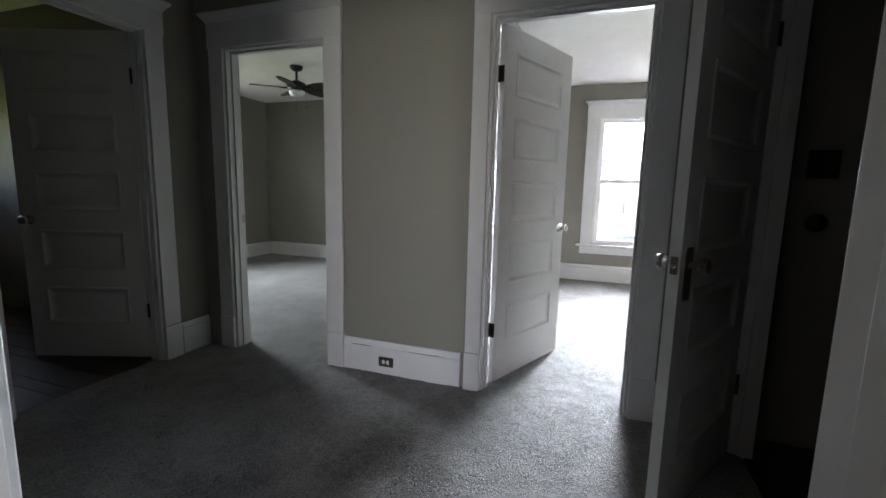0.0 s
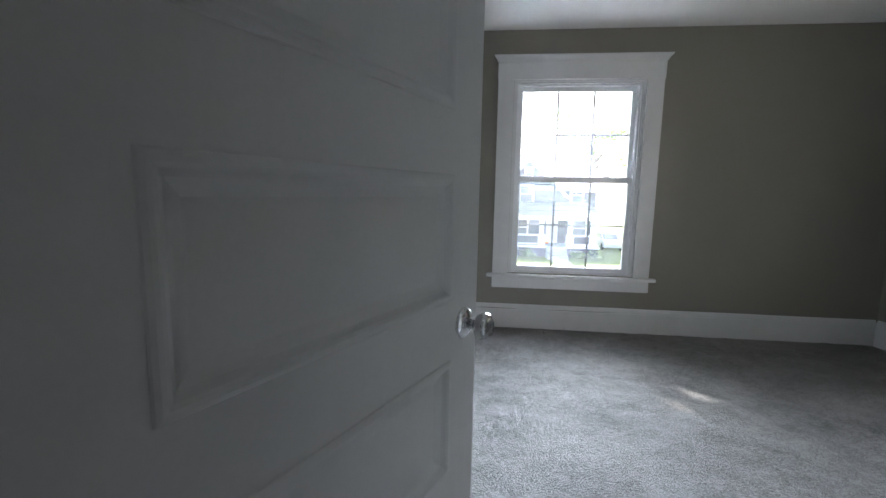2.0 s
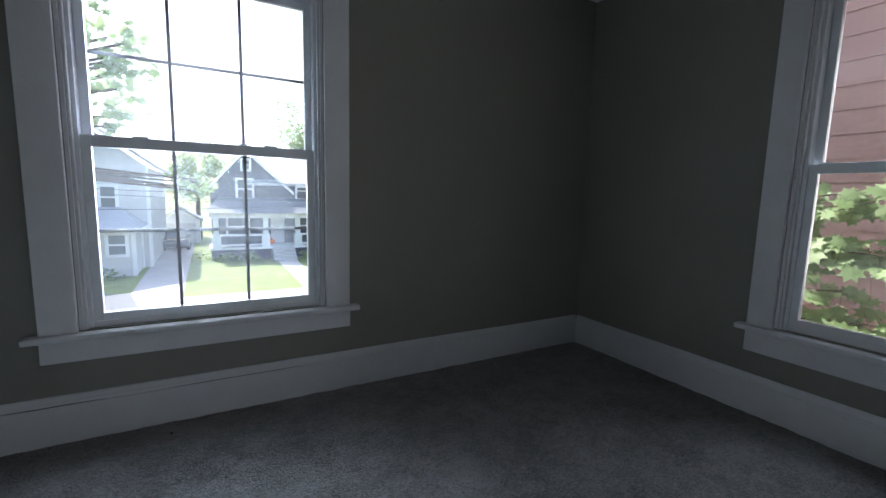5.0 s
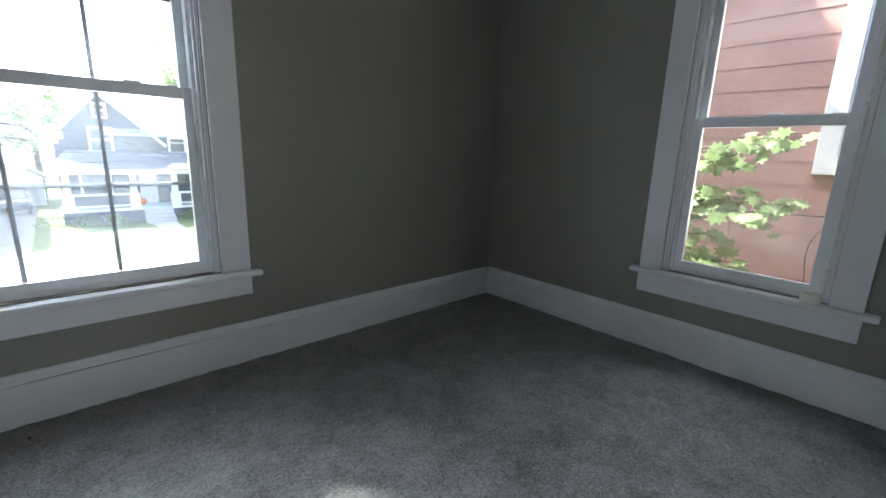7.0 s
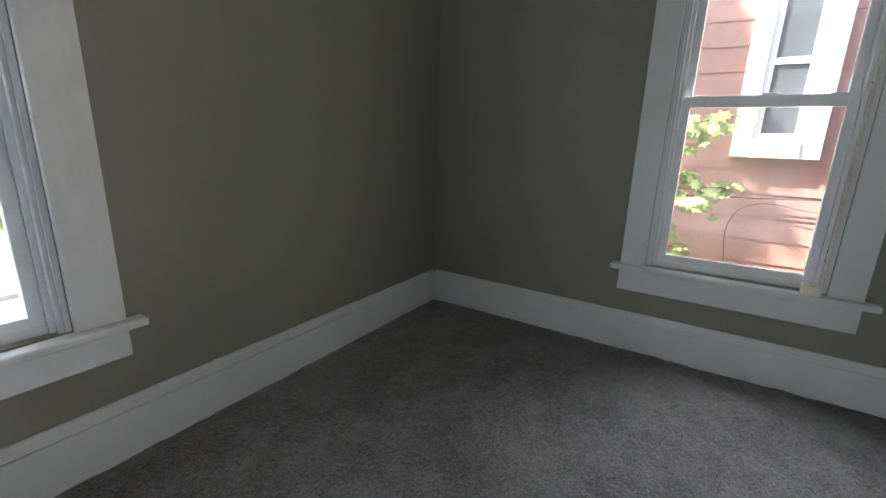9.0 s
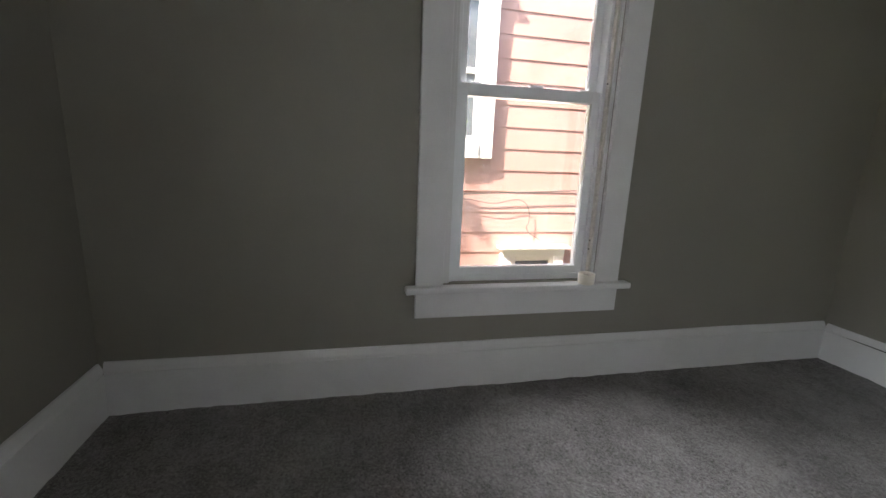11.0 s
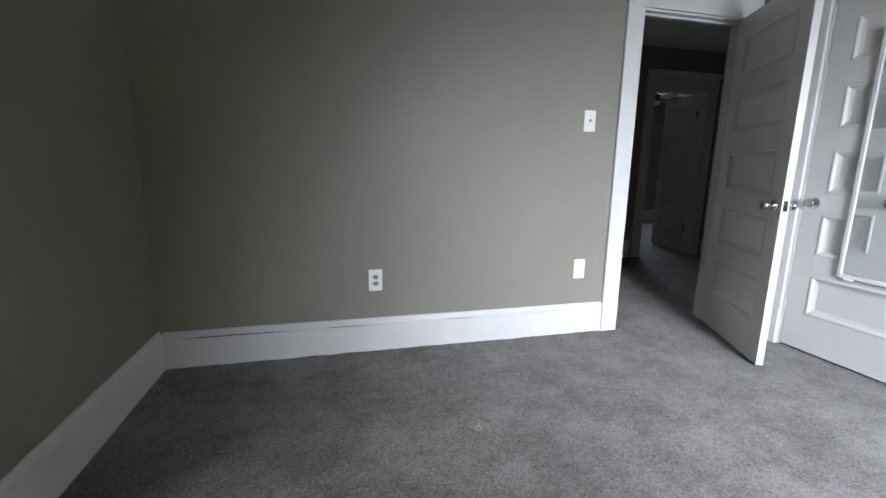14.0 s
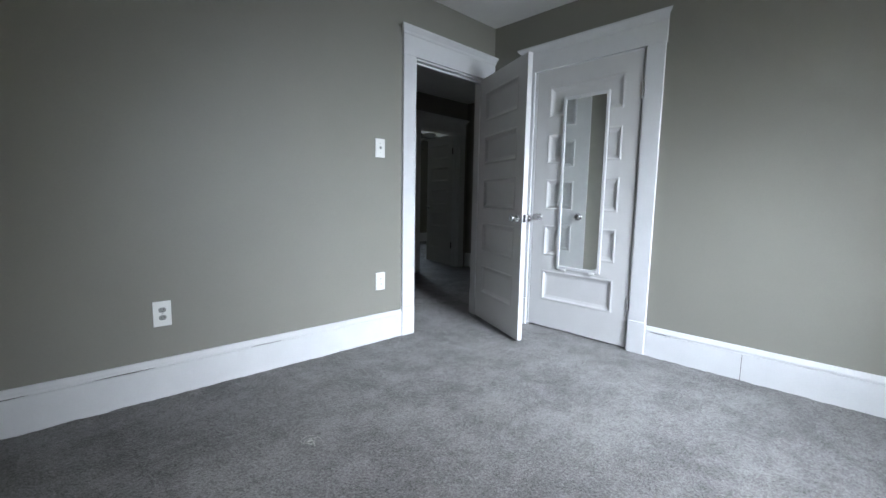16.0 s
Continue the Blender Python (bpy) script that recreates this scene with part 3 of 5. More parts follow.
# closet door, shut, hinged on its far side
door_leaf("closet_door", Matrix.Translation((-0.016, 1.256, 0)) @ Matrix.Rotation(radians(-90), 4, "Z"), 0.815, "white five-panel closet door, shut, with a mirror hung on it", knob_sides=(1,), hinges=STEEL)
# dim room's door, swung into that room
door_leaf("dim_room_door", Matrix.Translation((-2.03, -0.502, 0)) @ Matrix.Rotation(radians(200), 4, "Z"), 0.752, "greyish white five-panel door opened into an unlit room", knob_sides=(1, -1))
# rear bedroom door, swung away from the hall
door_leaf("rear_bedroom_door", Matrix.Translation((-1.745, -2.235, 0)) @ Matrix.Rotation(radians(-101), 4, "Z"), 0.748, "white five-panel door opened into the rear bedroom")
# hall side door, ajar into the hall
door_leaf("stair_door", Matrix.Translation((1.282, -0.305, 0)) @ Matrix.Rotation(radians(-120.5), 4, "Z"), 0.748, "old painted five-panel door ajar with a glass knob", knob="glass", knob_z=0.93)

# strike plates on the jambs
for nm, bb, parent in (("strike_plate", (0.8605, 0.863, -0.050, -0.020, 0.885, 0.945), f1), ("strike_plate", (-1.678, -1.6755, -0.055, -0.02, 0.885, 0.945), f2)):
    boxpart(nm, bb, STEEL, parent, 0.0005, "worn steel strike plate")


# door mirror
def door_mirror():
    y0, y1, z0, z1 = 0.690, 1.046, 0.508, 1.812
    root = empty("door_mirror", Matrix.Translation((-0.0135, 0, 0)), "tall narrow mirror in a white frame on the closet door", "mirror")
    fw = 0.022
    def bx(nm, b, mtl, bev=0.003, label=""):
        return boxpart(nm, b, mtl, root, bev, label)
    bx("frame_side", (0, 0.016, y0, y0 + fw, z0, z1), TRIM)
    bx("frame_side", (0, 0.016, y1 - fw, y1, z0, z1), TRIM)
    bx("frame_top", (0, 0.016, y0 + fw, y1 - fw, z1 - fw, z1), TRIM)
    bx("frame_bottom", (0, 0.016, y0 + fw, y1 - fw, z0, z0 + fw), TRIM)
    bx("mirror_glass", (0.0, 0.009, y0 + fw, y1 - fw, z0 + fw, z1 - fw), MIRROR, 0.0, "clear silvered mirror glass")
    for yy in (y0 + 0.06, y1 - 0.06):
        bx("clip", (0.002, 0.018, yy - 0.02, yy + 0.02, z0 - 0.012, z0 + 0.002), PLATE, 0.002)
    return root


door_mirror()


# windows
def sash_window(name, axis, f_in, sign_out, a, b, z0, z1, mid, muntins, label, stool_ext, casing=True, rough_track=False):
    """Double-hung window in a wall. axis: the way along the wall; f_in: plaster face; sign_out: towards outdoors."""
    root = empty(name, Matrix(), label, "window", "structure")

    def bx(nm, u0, u1, d0, d1, w0, w1, mtl, bev=0.002, label="", parent=None):
        g0, g1 = sorted((f_in + sign_out * d0, f_in + sign_out * d1))
        bb = (u0, u1, g0, g1, w0, w1) if axis == "x" else (g0, g1, u0, u1, w0, w1)
        return boxpart(nm, bb, mtl, parent or root, bev, label)
    # deep painted reveal, then the vinyl frame
    bx("reveal", a - 0.004, a + 0.012, -0.002, 0.19, z0, z1, TRIM)
    bx("reveal", b - 0.012, b + 0.004, -0.002, 0.19, z0, z1, TRIM)
    bx("reveal", a + 0.012, b - 0.012, -0.002, 0.19, z1 - 0.012, z1 + 0.004, TRIM)
    bx("sill", a + 0.012, b - 0.012, 0.02, 0.22, z0 - 0.024, z0 - 0.003, TRIM)
    # inner stop beads
    for u in (a + 0.012, b - 0.024):
        bx("stop_bead", u, u + 0.012, 0.004, 0.024, z0 - 0.003, z1 - 0.012, GRIME if (rough_track and u < (a + b) / 2) else TRIM)
    bx("stop_bead", a + 0.024, b - 0.024, 0.004, 0.024, z1 - 0.026, z1 - 0.012, TRIM)
    fa, fb = a + 0.024, b - 0.024
    ft = z1 - 0.026
    for u in (fa, fb - 0.016):
        bx("frame", u, u + 0.016, 0.024, 0.13, z0 - 0.003, ft, VINYL)
    bx("frame", fa + 0.016, fb - 0.016, 0.024, 0.13, ft - 0.016, ft, VINYL)
    bx("frame", fa + 0.016, fb - 0.016, 0.032, 0.13, z0 - 0.003, z0 + 0.026, VINYL)
    sa, sb = fa + 0.016, fb - 0.016
    lowb = z0 + 0.026
    for which, d0, d1, w0, w1 in (("lower_sash", 0.034, 0.066, lowb, mid + 0.024), ("upper_sash", 0.072, 0.104, mid - 0.022, ft - 0.016)):
        st = 0.036
        sash = bx(which, sa + 0.001, sa + st, d0, d1, w0, w1, VINYL)
        bx("stile", sb - st, sb - 0.001, d0, d1, w0, w1, VINYL, parent=sash)
        rb = 0.034 if which == "lower_sash" else 0.046
        rt = 0.048 if which == "lower_sash" else 0.034
        bx("rail", sa + st, sb - st, d0, d1, w0, w0 + rb, VINYL, parent=sash)
        bx("rail", sa + st, sb - st, d0, d1, w1 - rt, w1, VINYL, parent=sash)
        dm = (d0 + d1) / 2
        p = bx("pane", sa + st, sb - st, dm - 0.002, dm + 0.002, w0 + rb, w1 - rt, GLASS, 0, "clear window glass", parent=sash)
        p.visible_shadow = False
        if muntins:
            for k in (1, 2):
                u = sa + st + (sb - sa - 2 * st) * k / 3
                bx("muntin", u - 0.0075, u + 0.0075, dm + 0.003, dm + 0.008, w0 + rb, w1 - rt, GRILLE, 0.0, parent=sash)
            w = (w0 + rb + w1 - rt) / 2
            bx("muntin", sa + st, sb - st, dm + 0.0085, dm + 0.013, w - 0.0075, w + 0.0075, GRILLE, 0.0, parent=sash)
        if which == "lower_sash":
            c = (sa + sb) / 2
            spots = (sa + 0.22 * (sb - sa), sa + 0.78 * (sb - sa)) if muntins else (c - 0.02,)
            for u in spots:
                lk = bx("sash_lock", u - 0.03, u + 0.03, d0 + 0.004, d1 - 0.002, w1, w1 + 0.009, VINYL, 0.003, "small cam sash lock", parent=sash)
            for u in (sa + 0.07, sb - 0.07):
                bx("tilt_latch", u - 0.022, u + 0.022, d0 + 0.003, d1 - 0.004, w1, w1 + 0.005, VINYL, 0.002, parent=sash)
    # stool, apron and casings
    rv = 0.008
    cw = stool_ext[2]
    bx("stool", stool_ext[0], stool_ext[1], -0.052, 0.019, z0 - 0.034, z0 - 0.006, TRIM, 0.007)
    bx("apron", a - cw + 0.004, b + cw - 0.004, -0.02, 0.0, stool_ext[3], z0 - 0.034, TRIM, 0.003)
    if casing:
        trim_parts(root, axis, f_in, -sign_out, a, b, z1, z1 + 0.185, cw=cw, plinth=False, bottom=z0 - 0.006)
    if rough_track:
        for zz in (0.62, 0.66, 1.33):
            bx("bolt", a + 0.024, a + 0.0265, 0.010, 0.016, zz, zz + 0.006, SLOT, 0, "dark screw hole")
    return root


sash_window("window_1", "x", N0, 1, WA[0], WA[1], 0.49, 2.105, 1.30, True, "white double-hung street window with thin grilles between the panes", (0.478, 1.892, 0.142, 0.36))
sash_window("window_2", "y", E0, 1, WB[0], WB[1], 0.482, 2.105, 1.275, False, "white double-hung side window with plain panes and a worn track", (1.272, 2.312, 0.128, 0.335), rough_track=True)
sash_window("window_3", "y", -4.52, -1, 0.95, 1.88, 0.5, 2.105, 1.30, False, "white double-hung window in the other bedroom", (0.78, 2.05, 0.14, 0.36))
sash_window("window_4", "x", -5.6, -1, -3.6, -2.4, 0.6, 2.1, 1.35, False, "white double-hung window of the rear bedroom", (-3.78, -2.22, 0.14, 0.46))
# window_5 is never in view; added as an opening for the hall's fill lamp
sash_window("window_5", "x", -5.6, -1, 1.3, 2.2, 0.6, 2.1, 1.35, False, "unseen white double-hung window added in the rear room", (1.12, 2.38, 0.14, 0.46))


# electrical plates. Local frame: plate lies in x-z, facing +y
def plate_base(name, m, label, w=0.078, h=0.127, category="outlet", material=PLATE):
    root = empty(name, m, label, category)
    bm = bmesh.new()
    prism(bm, [(-w / 2, -h / 2), (w / 2, -h / 2), (w / 2, h / 2), (-w / 2, h / 2)], "y", 0.0, 0.003)
    vs = prism(bm, [(-w / 2 + 0.004, -h / 2 + 0.004), (w / 2 - 0.004, -h / 2 + 0.004), (w / 2 - 0.004, h / 2 - 0.004), (-w / 2 + 0.004, h / 2 - 0.004)], "y", 0.003, 0.0055)
    part("cover_plate", bm, material, root)
    return root


def outlet(name, m, label, face=None, cover=PLATE):
    root = plate_base(name, m, label, material=cover)
    for s in (-1, 1):
        bm = bmesh.new()
        pts = [(0.017 * math.cos(a), s * 0.0195 + 0.0145 * max(-0.85, min(0.85, math.sin(a)))) for a in [k * math.pi / 12 for k in range(24)]]
        prism(bm, pts, "y", 0.005, 0.0075)
        sock = part("socket", bm, face or PLATE, root)
        for dx, hh in ((-0.006, 0.009), (0.006, 0.007)):
            boxpart("slot", (dx - 0.0013, dx + 0.0013, 0.0073, 0.0082, s * 0.0195 + 0.002 - hh / 2, s * 0.0195 + 0.002 + hh / 2), SLOT, sock, 0)
        boxpart("ground_hole", (-0.0025, 0.0025, 0.0073, 0.0082, s * 0.0195 - 0.0095, s * 0.0195 - 0.005), SLOT, sock, 0)
    bm = bmesh.new()
    lathe(bm, [(0.0, 0.0), (0.0035, 0.0), (0.003, 0.0012), (0.0, 0.0012)], Matrix.Translation((0, 0.005, 0)) @ Matrix.Rotation(radians(-90), 4, "X"), 10)
    part("screw", bm, STEEL, root)
    return root


GREYFACE = plain("grey_socket_face", (0.30, 0.30, 0.29), 0.5)
outlet("wall_outlet", Matrix.Translation((2.51, S0, 0.430)), "white duplex outlet with grey sockets on the greige wall", GREYFACE)
outlet("wall_outlet", Matrix.Translation((1.181, S0, 0.438)), "all white duplex outlet near the door casing")
sw = plate_base("light_switch", Matrix.Translation((1.186, S0, 1.374)), "white single toggle light switch beside the door", category="switch")
bm = bmesh.new()
box(bm, -0.005, 0.005, 0.005, 0.016, -0.006, 0.007, 0.0015, Matrix.Rotation(radians(12), 4, "X"))
part("toggle", bm, GREYFACE, sw)
for z in (-0.030, 0.030):
    bm = bmesh.new()
    lathe(bm, [(0.0, 0.0), (0.0032, 0.0), (0.0, 0.0012)], Matrix.Translation((0, 0.0055, z)) @ Matrix.Rotation(radians(-90), 4, "X"), 10)
    part("screw", bm, STEEL, sw)
# horizontal outlet let into the hall baseboard
outlet("baseboard_outlet", Matrix.Translation((-0.503, -0.1375, 0.080)) @ Matrix.Rotation(radians(180), 4, "Z") @ Matrix.Rotation(radians(90), 4, "Y") @ Matrix.Diagonal((0.78, 1, 0.78, 1)), "old metal outlet set sideways in the hall baseboard", PLATE, BRONZE)
# switches on the stair landing wall
sw2 = plate_base("double_light_switch", Matrix.Translation((1.56, -0.1205, 1.29)) @ Matrix.Rotation(radians(180), 4, "Z"), "dark double switch plate on the stair landing wall", 0.115, 0.12, "switch", BRONZE)
for dx in (-0.023, 0.023):
    boxpart("toggle", (dx - 0.008, dx + 0.008, 0.0056, 0.014, -0.03, 0.03), SLOT, sw2, 0.002)
bm = bmesh.new()
lathe(bm, [(0.0, 0.0), (0.04, 0.0), (0.04, 0.012), (0.034, 0.02), (0.0, 0.022)], Matrix.Translation((1.56, -0.1205, 1.04)) @ Matrix.Rotation(radians(90), 4, "X"))
solid("wall_dial", bm, BRONZE, "round dark dial on the stair landing wall", "dial", smooth=True)


# return-air grille boxed out over the baseboard
def air_return():
    root = empty("air_return_panel", Matrix.Translation((W0, 0, 0)), "white painted return air panel with a metal grille over the baseboard", "vent")
    y0, y1, zt = 2.612, 3.072, 0.49
    g = (2.706, 2.985, 0.205, 0.395)
    D = 0.036
    bm = bmesh.new()
    box(bm, 0, D, y0, g[0], 0.0, zt, 0.003)
    box(bm, 0, D, g[1], y1, 0.0, zt, 0.003)
    box(bm, 0, D, g[0], g[1], 0.0, g[2])
    box(bm, 0, D, g[0], g[1], g[3], zt)
    part("panel", bm, TRIM, root)
    boxpart("side_strip", (0, 0.030, 2.578, 2.610, 0.172, 0.405), GRIME, root, 0.004, "worn painted side strip")
    boxpart("side_block", (0, 0.044, 2.560, 2.612, 0.405, 0.487), TRIM, root, 0.008)
    # no open duct here: a black sheet carries its shade as colour
    boxpart("backing", (0, 0.004, g[0], g[1], g[2], g[3]), SLOT, root, 0, "black sheet in place of the shaded duct behind the grille")
    fr = 0.012
    for b in ((0.02, D + 0.005, g[0] - fr, g[0] + 0.004, g[2] - fr, g[3] + fr), (0.02, D + 0.005, g[1] - 0.004, g[1] + fr, g[2] - fr, g[3] + fr),
              (0.02, D + 0.005, g[0] + 0.004, g[1] - 0.004, g[2] - fr, g[2] + 0.004), (0.02, D + 0.005, g[0] + 0.004, g[1] - 0.004, g[3] - 0.004, g[3] + fr)):
        boxpart("grille_frame", b, TRIM, root, 0.002)
    for k in range(1, 8):
        z = g[2] + (g[3] - g[2]) * k / 8
        boxpart("slat", (0.0335, 0.036, g[0], g[1], z - 0.0046, z + 0.0046), TRIM, root, 0.0)
    for k in range(1, 12):
        y = g[0] + (g[1] - g[0]) * k / 12
        boxpart("bar", (0.0325, 0.035, y - 0.0026, y + 0.0026, g[2], g[3]), TRIM, root, 0.0)
    return root


air_return()

# small pot on the side window's stool
cup = empty("ceramic_cup", Matrix.Translation((3.606, 1.500, 0.4765)), "small cream ceramic cup with dried brown residue on the window stool", "cup")
bm = bmesh.new()
lathe(bm, [(0.0, 0.0), (0.031, 0.0), (0.035, 0.003), (0.0365, 0.012), (0.0365, 0.046), (0.0355, 0.048), (0.033, 0.0475), (0.0325, 0.042), (0.032, 0.012), (0.0, 0.010)])
part("body", bm, CERAMIC, cup, smooth=True)
bm = bmesh.new()
lathe(bm, [(0.0, 0.032), (0.016, 0.0315), (0.0315, 0.0335), (0.0315, 0.028), (0.0, 0.026)])
part("residue", bm, SOIL, cup, "dry brown residue", smooth=True)


def thread_tangle(name, x, y, label):
    cu = bpy.data.curves.new(name, "CURVE")
    cu.dimensions, cu.bevel_depth = "3D", 0.0006
    rnd = random.Random(5)
    for s in range(5):
        sp = cu.splines.new("BEZIER")
        sp.bezier_points.add(4)
        for i, p in enumerate(sp.bezier_points):
            a = s * 1.3 + i * 1.1
            p.co = (x + 0.035 * math.cos(a) * rnd.uniform(-0.6, 1.2), y + 0.040 * math.sin(a) * rnd.uniform(-0.6, 1.2), 0.005 + rnd.uniform(0, 0.004))
            p.handle_left_type = p.handle_right_type = "AUTO"
    cu.materials.append(THREAD)
    return tagged(new(name, cu), label, "thread")


thread_tangle("thread_tangle", 2.16, 0.87, "pale tangle of loose thread lying on the carpet")
bm = bmesh.new()
bmesh.ops.create_icosphere(bm, subdivisions=1, radius=0.007, matrix=Matrix.Translation((0.98, 3.31, 0.006)) @ Matrix.Diagonal((1, 0.7, 0.8, 1)))
solid("debris_speck", bm, SPECK, "tiny dark speck of debris on the carpet", "debris")


# ceiling fans
def ceiling_fan(name, x, y, label, spin=0.0, blades=5, length=0.44, drop=0.10, zc=CH):
    root = empty(name, Matrix.Translation((x, y, zc)), label, "ceiling fan")
    bm = bmesh.new()
    lathe(bm, [(0.0, 0.0), (0.070, 0.0), (0.072, -0.012), (0.060, -0.040), (0.030, -0.056), (0.0, -0.056)])
    part("canopy", bm, FANBLADE, root, smooth=True)
    bm = bmesh.new()
    lathe(bm, [(0.013, -0.05), (0.013, -0.06 - drop)], seg=12)
    part("downrod", bm, FANBLADE, root, smooth=True)
    zt = -0.055 - drop
    bm = bmesh.new()
    lathe(bm, [(0.0, zt), (0.03, zt), (0.05, zt - 0.012), (0.095, zt - 0.03), (0.105, zt - 0.05), (0.105, zt - 0.10), (0.085, zt - 0.115), (0.0, zt - 0.115)])
    part("motor", bm, FANBLADE, root, smooth=True)
    bm = bmesh.new()
    lathe(bm, [(0.085, zt - 0.115), (0.088, zt - 0.13), (0.080, zt - 0.155), (0.055, zt - 0.175), (0.0, zt - 0.184)])
    part("lamp_shade", bm, OPAL, root, "frosted glass light bowl", True)
    zb = zt - 0.085
    for k in range(blades):
        ang = spin + k * 2 * math.pi / blades
        rot = Matrix.Rotation(ang, 4, "Z") @ Matrix.Translation((0, 0, zb)) @ Matrix.Rotation(radians(-13), 4, "X")
        bm = bmesh.new()
        pts = [(0.10, -0.03), (0.17, -0.058), (0.27, -0.082), (0.37, -0.085), (length, -0.068), (length + 0.05, -0.03), (length + 0.055, 0.01), (length + 0.03, 0.045), (length - 0.03, 0.07), (0.33, 0.078), (0.22, 0.062), (0.15, 0.042), (0.10, 0.025)]
        prism(bm, pts, "z", -0.004, 0.004)
        bmesh.ops.transform(bm, matrix=rot, verts=bm.verts[:])
        bl = part("blade", bm, FANBLADE, root)
        bm = bmesh.new()
        box(bm, 0.09, 0.19, -0.018, 0.018, -0.012, -0.005, 0.003)
        bmesh.ops.transform(bm, matrix=rot, verts=bm.verts[:])
        part("blade_iron", bm, BRONZE, bl)
    for dx, ln in ((-0.06, 0.20), (0.075, 0.16)):
        bm = bmesh.new()
        lathe(bm, [(0.0012, zt - 0.11), (0.0012, zt - 0.11 - ln), (0.005, zt - 0.115 - ln), (0.006, zt - 0.135 - ln), (0.0, zt - 0.142 - ln)], Matrix.Translation((dx, 0.065, 0)), 8)
        part("pull_chain", bm, BRONZE, root)
    return root


ceiling_fan("ceiling_fan", 1.56, 1.72, "black five-blade ceiling fan with a frosted light in the bedroom", 0.84, drop=0.04)
ceiling_fan("ceiling_fan", -2.62, 1.80, "black five-blade ceiling fan with a frosted light in the other bedroom", 0.02)
ceiling_fan("ceiling_fan", -2.55, -4.0, "black five-blade ceiling fan with a frosted light in the rear bedroom", 0.3)

# ---- outdoors ----
GZ = -3.6
bm = bmesh.new()
box(bm, -400, 400, -400, 400, GZ - 1.0, GZ)
solid("ground", bm, GRASS, "green lawn ground reaching the horizon", "ground", "structure")
bm = bmesh.new()
box(bm, -120, 120, 9.5, 18.0, GZ - 0.02, GZ + 0.004)
solid("road", bm, ASPHALT, "grey asphalt street", "road", "structure")
bm = bmesh.new()
for yk in (9.2, 18.0):
    box(bm, -120, 120, yk, yk + 0.3, GZ - 0.02, GZ + 0.14, 0.02)
solid("kerb", bm, CONCRETE, "pale concrete kerb", "kerb", "structure")
pav = empty("pavement", Matrix(), "pale concrete sidewalk slabs along the street", "pavement", "structure")
slab = bmesh.new()
box(slab, -0.74, 0.74, -0.85, 0.85, -0.02, 0.03, 0.008)
slab_me = mesh_of("slab", slab, CONCRETE)
for k in range(40):
    o = new("slab", slab_me)
    o.parent = pav
    o.location = (-30 + 1.5 * k, 21.4, GZ)
bm = bmesh.new()
box(bm, -1.98, 0.05, 18.3, 43.5, GZ - 0.02, GZ + 0.006)
solid("driveway", bm, DRIVEWAY, "worn grey concrete driveway between the houses", "driveway", "structure")
# dark four-sided patch with a slanting edge along the driveway
bm = bmesh.new()
prism(bm, [(-9.0, 18.3), (-0.75, 18.3), (-1.99, 23.9), (-9.0, 23.9)], "z", GZ - 0.02, GZ + 0.045)
solid("dark_ground_patch", bm, ASPHALT, "dark flat patch on the ground beside the driveway", "pavement", "structure")
bm = bmesh.new()
box(bm, 5.2, 6.4, 22.3, 31.5, GZ - 0.02, GZ + 0.02)
solid("front_walk", bm, CONCRETE, "pale concrete walk to the porch", "path", "structure")


def lap_wall(bm, x0, x1, y, z0, z1, exposure=0.16, top=None):
    """Lap siding facing -y; top(x-range at z) trims a gable."""
    z = z0
    while z < z1 - 0.02:
        a, b = top(z + exposure * 0.5) if top else (x0, x1)
        if b - a > 0.1:
            v = [bm.verts.new(p) for p in ((a, y - 0.022, z), (b, y - 0.022, z), (b, y, z + exposure), (a, y, z + exposure), (a, y, z), (b, y, z))]
            bm.faces.new(v[:4])
            bm.faces.new((v[0], v[4], v[5], v[1]))
        z += exposure


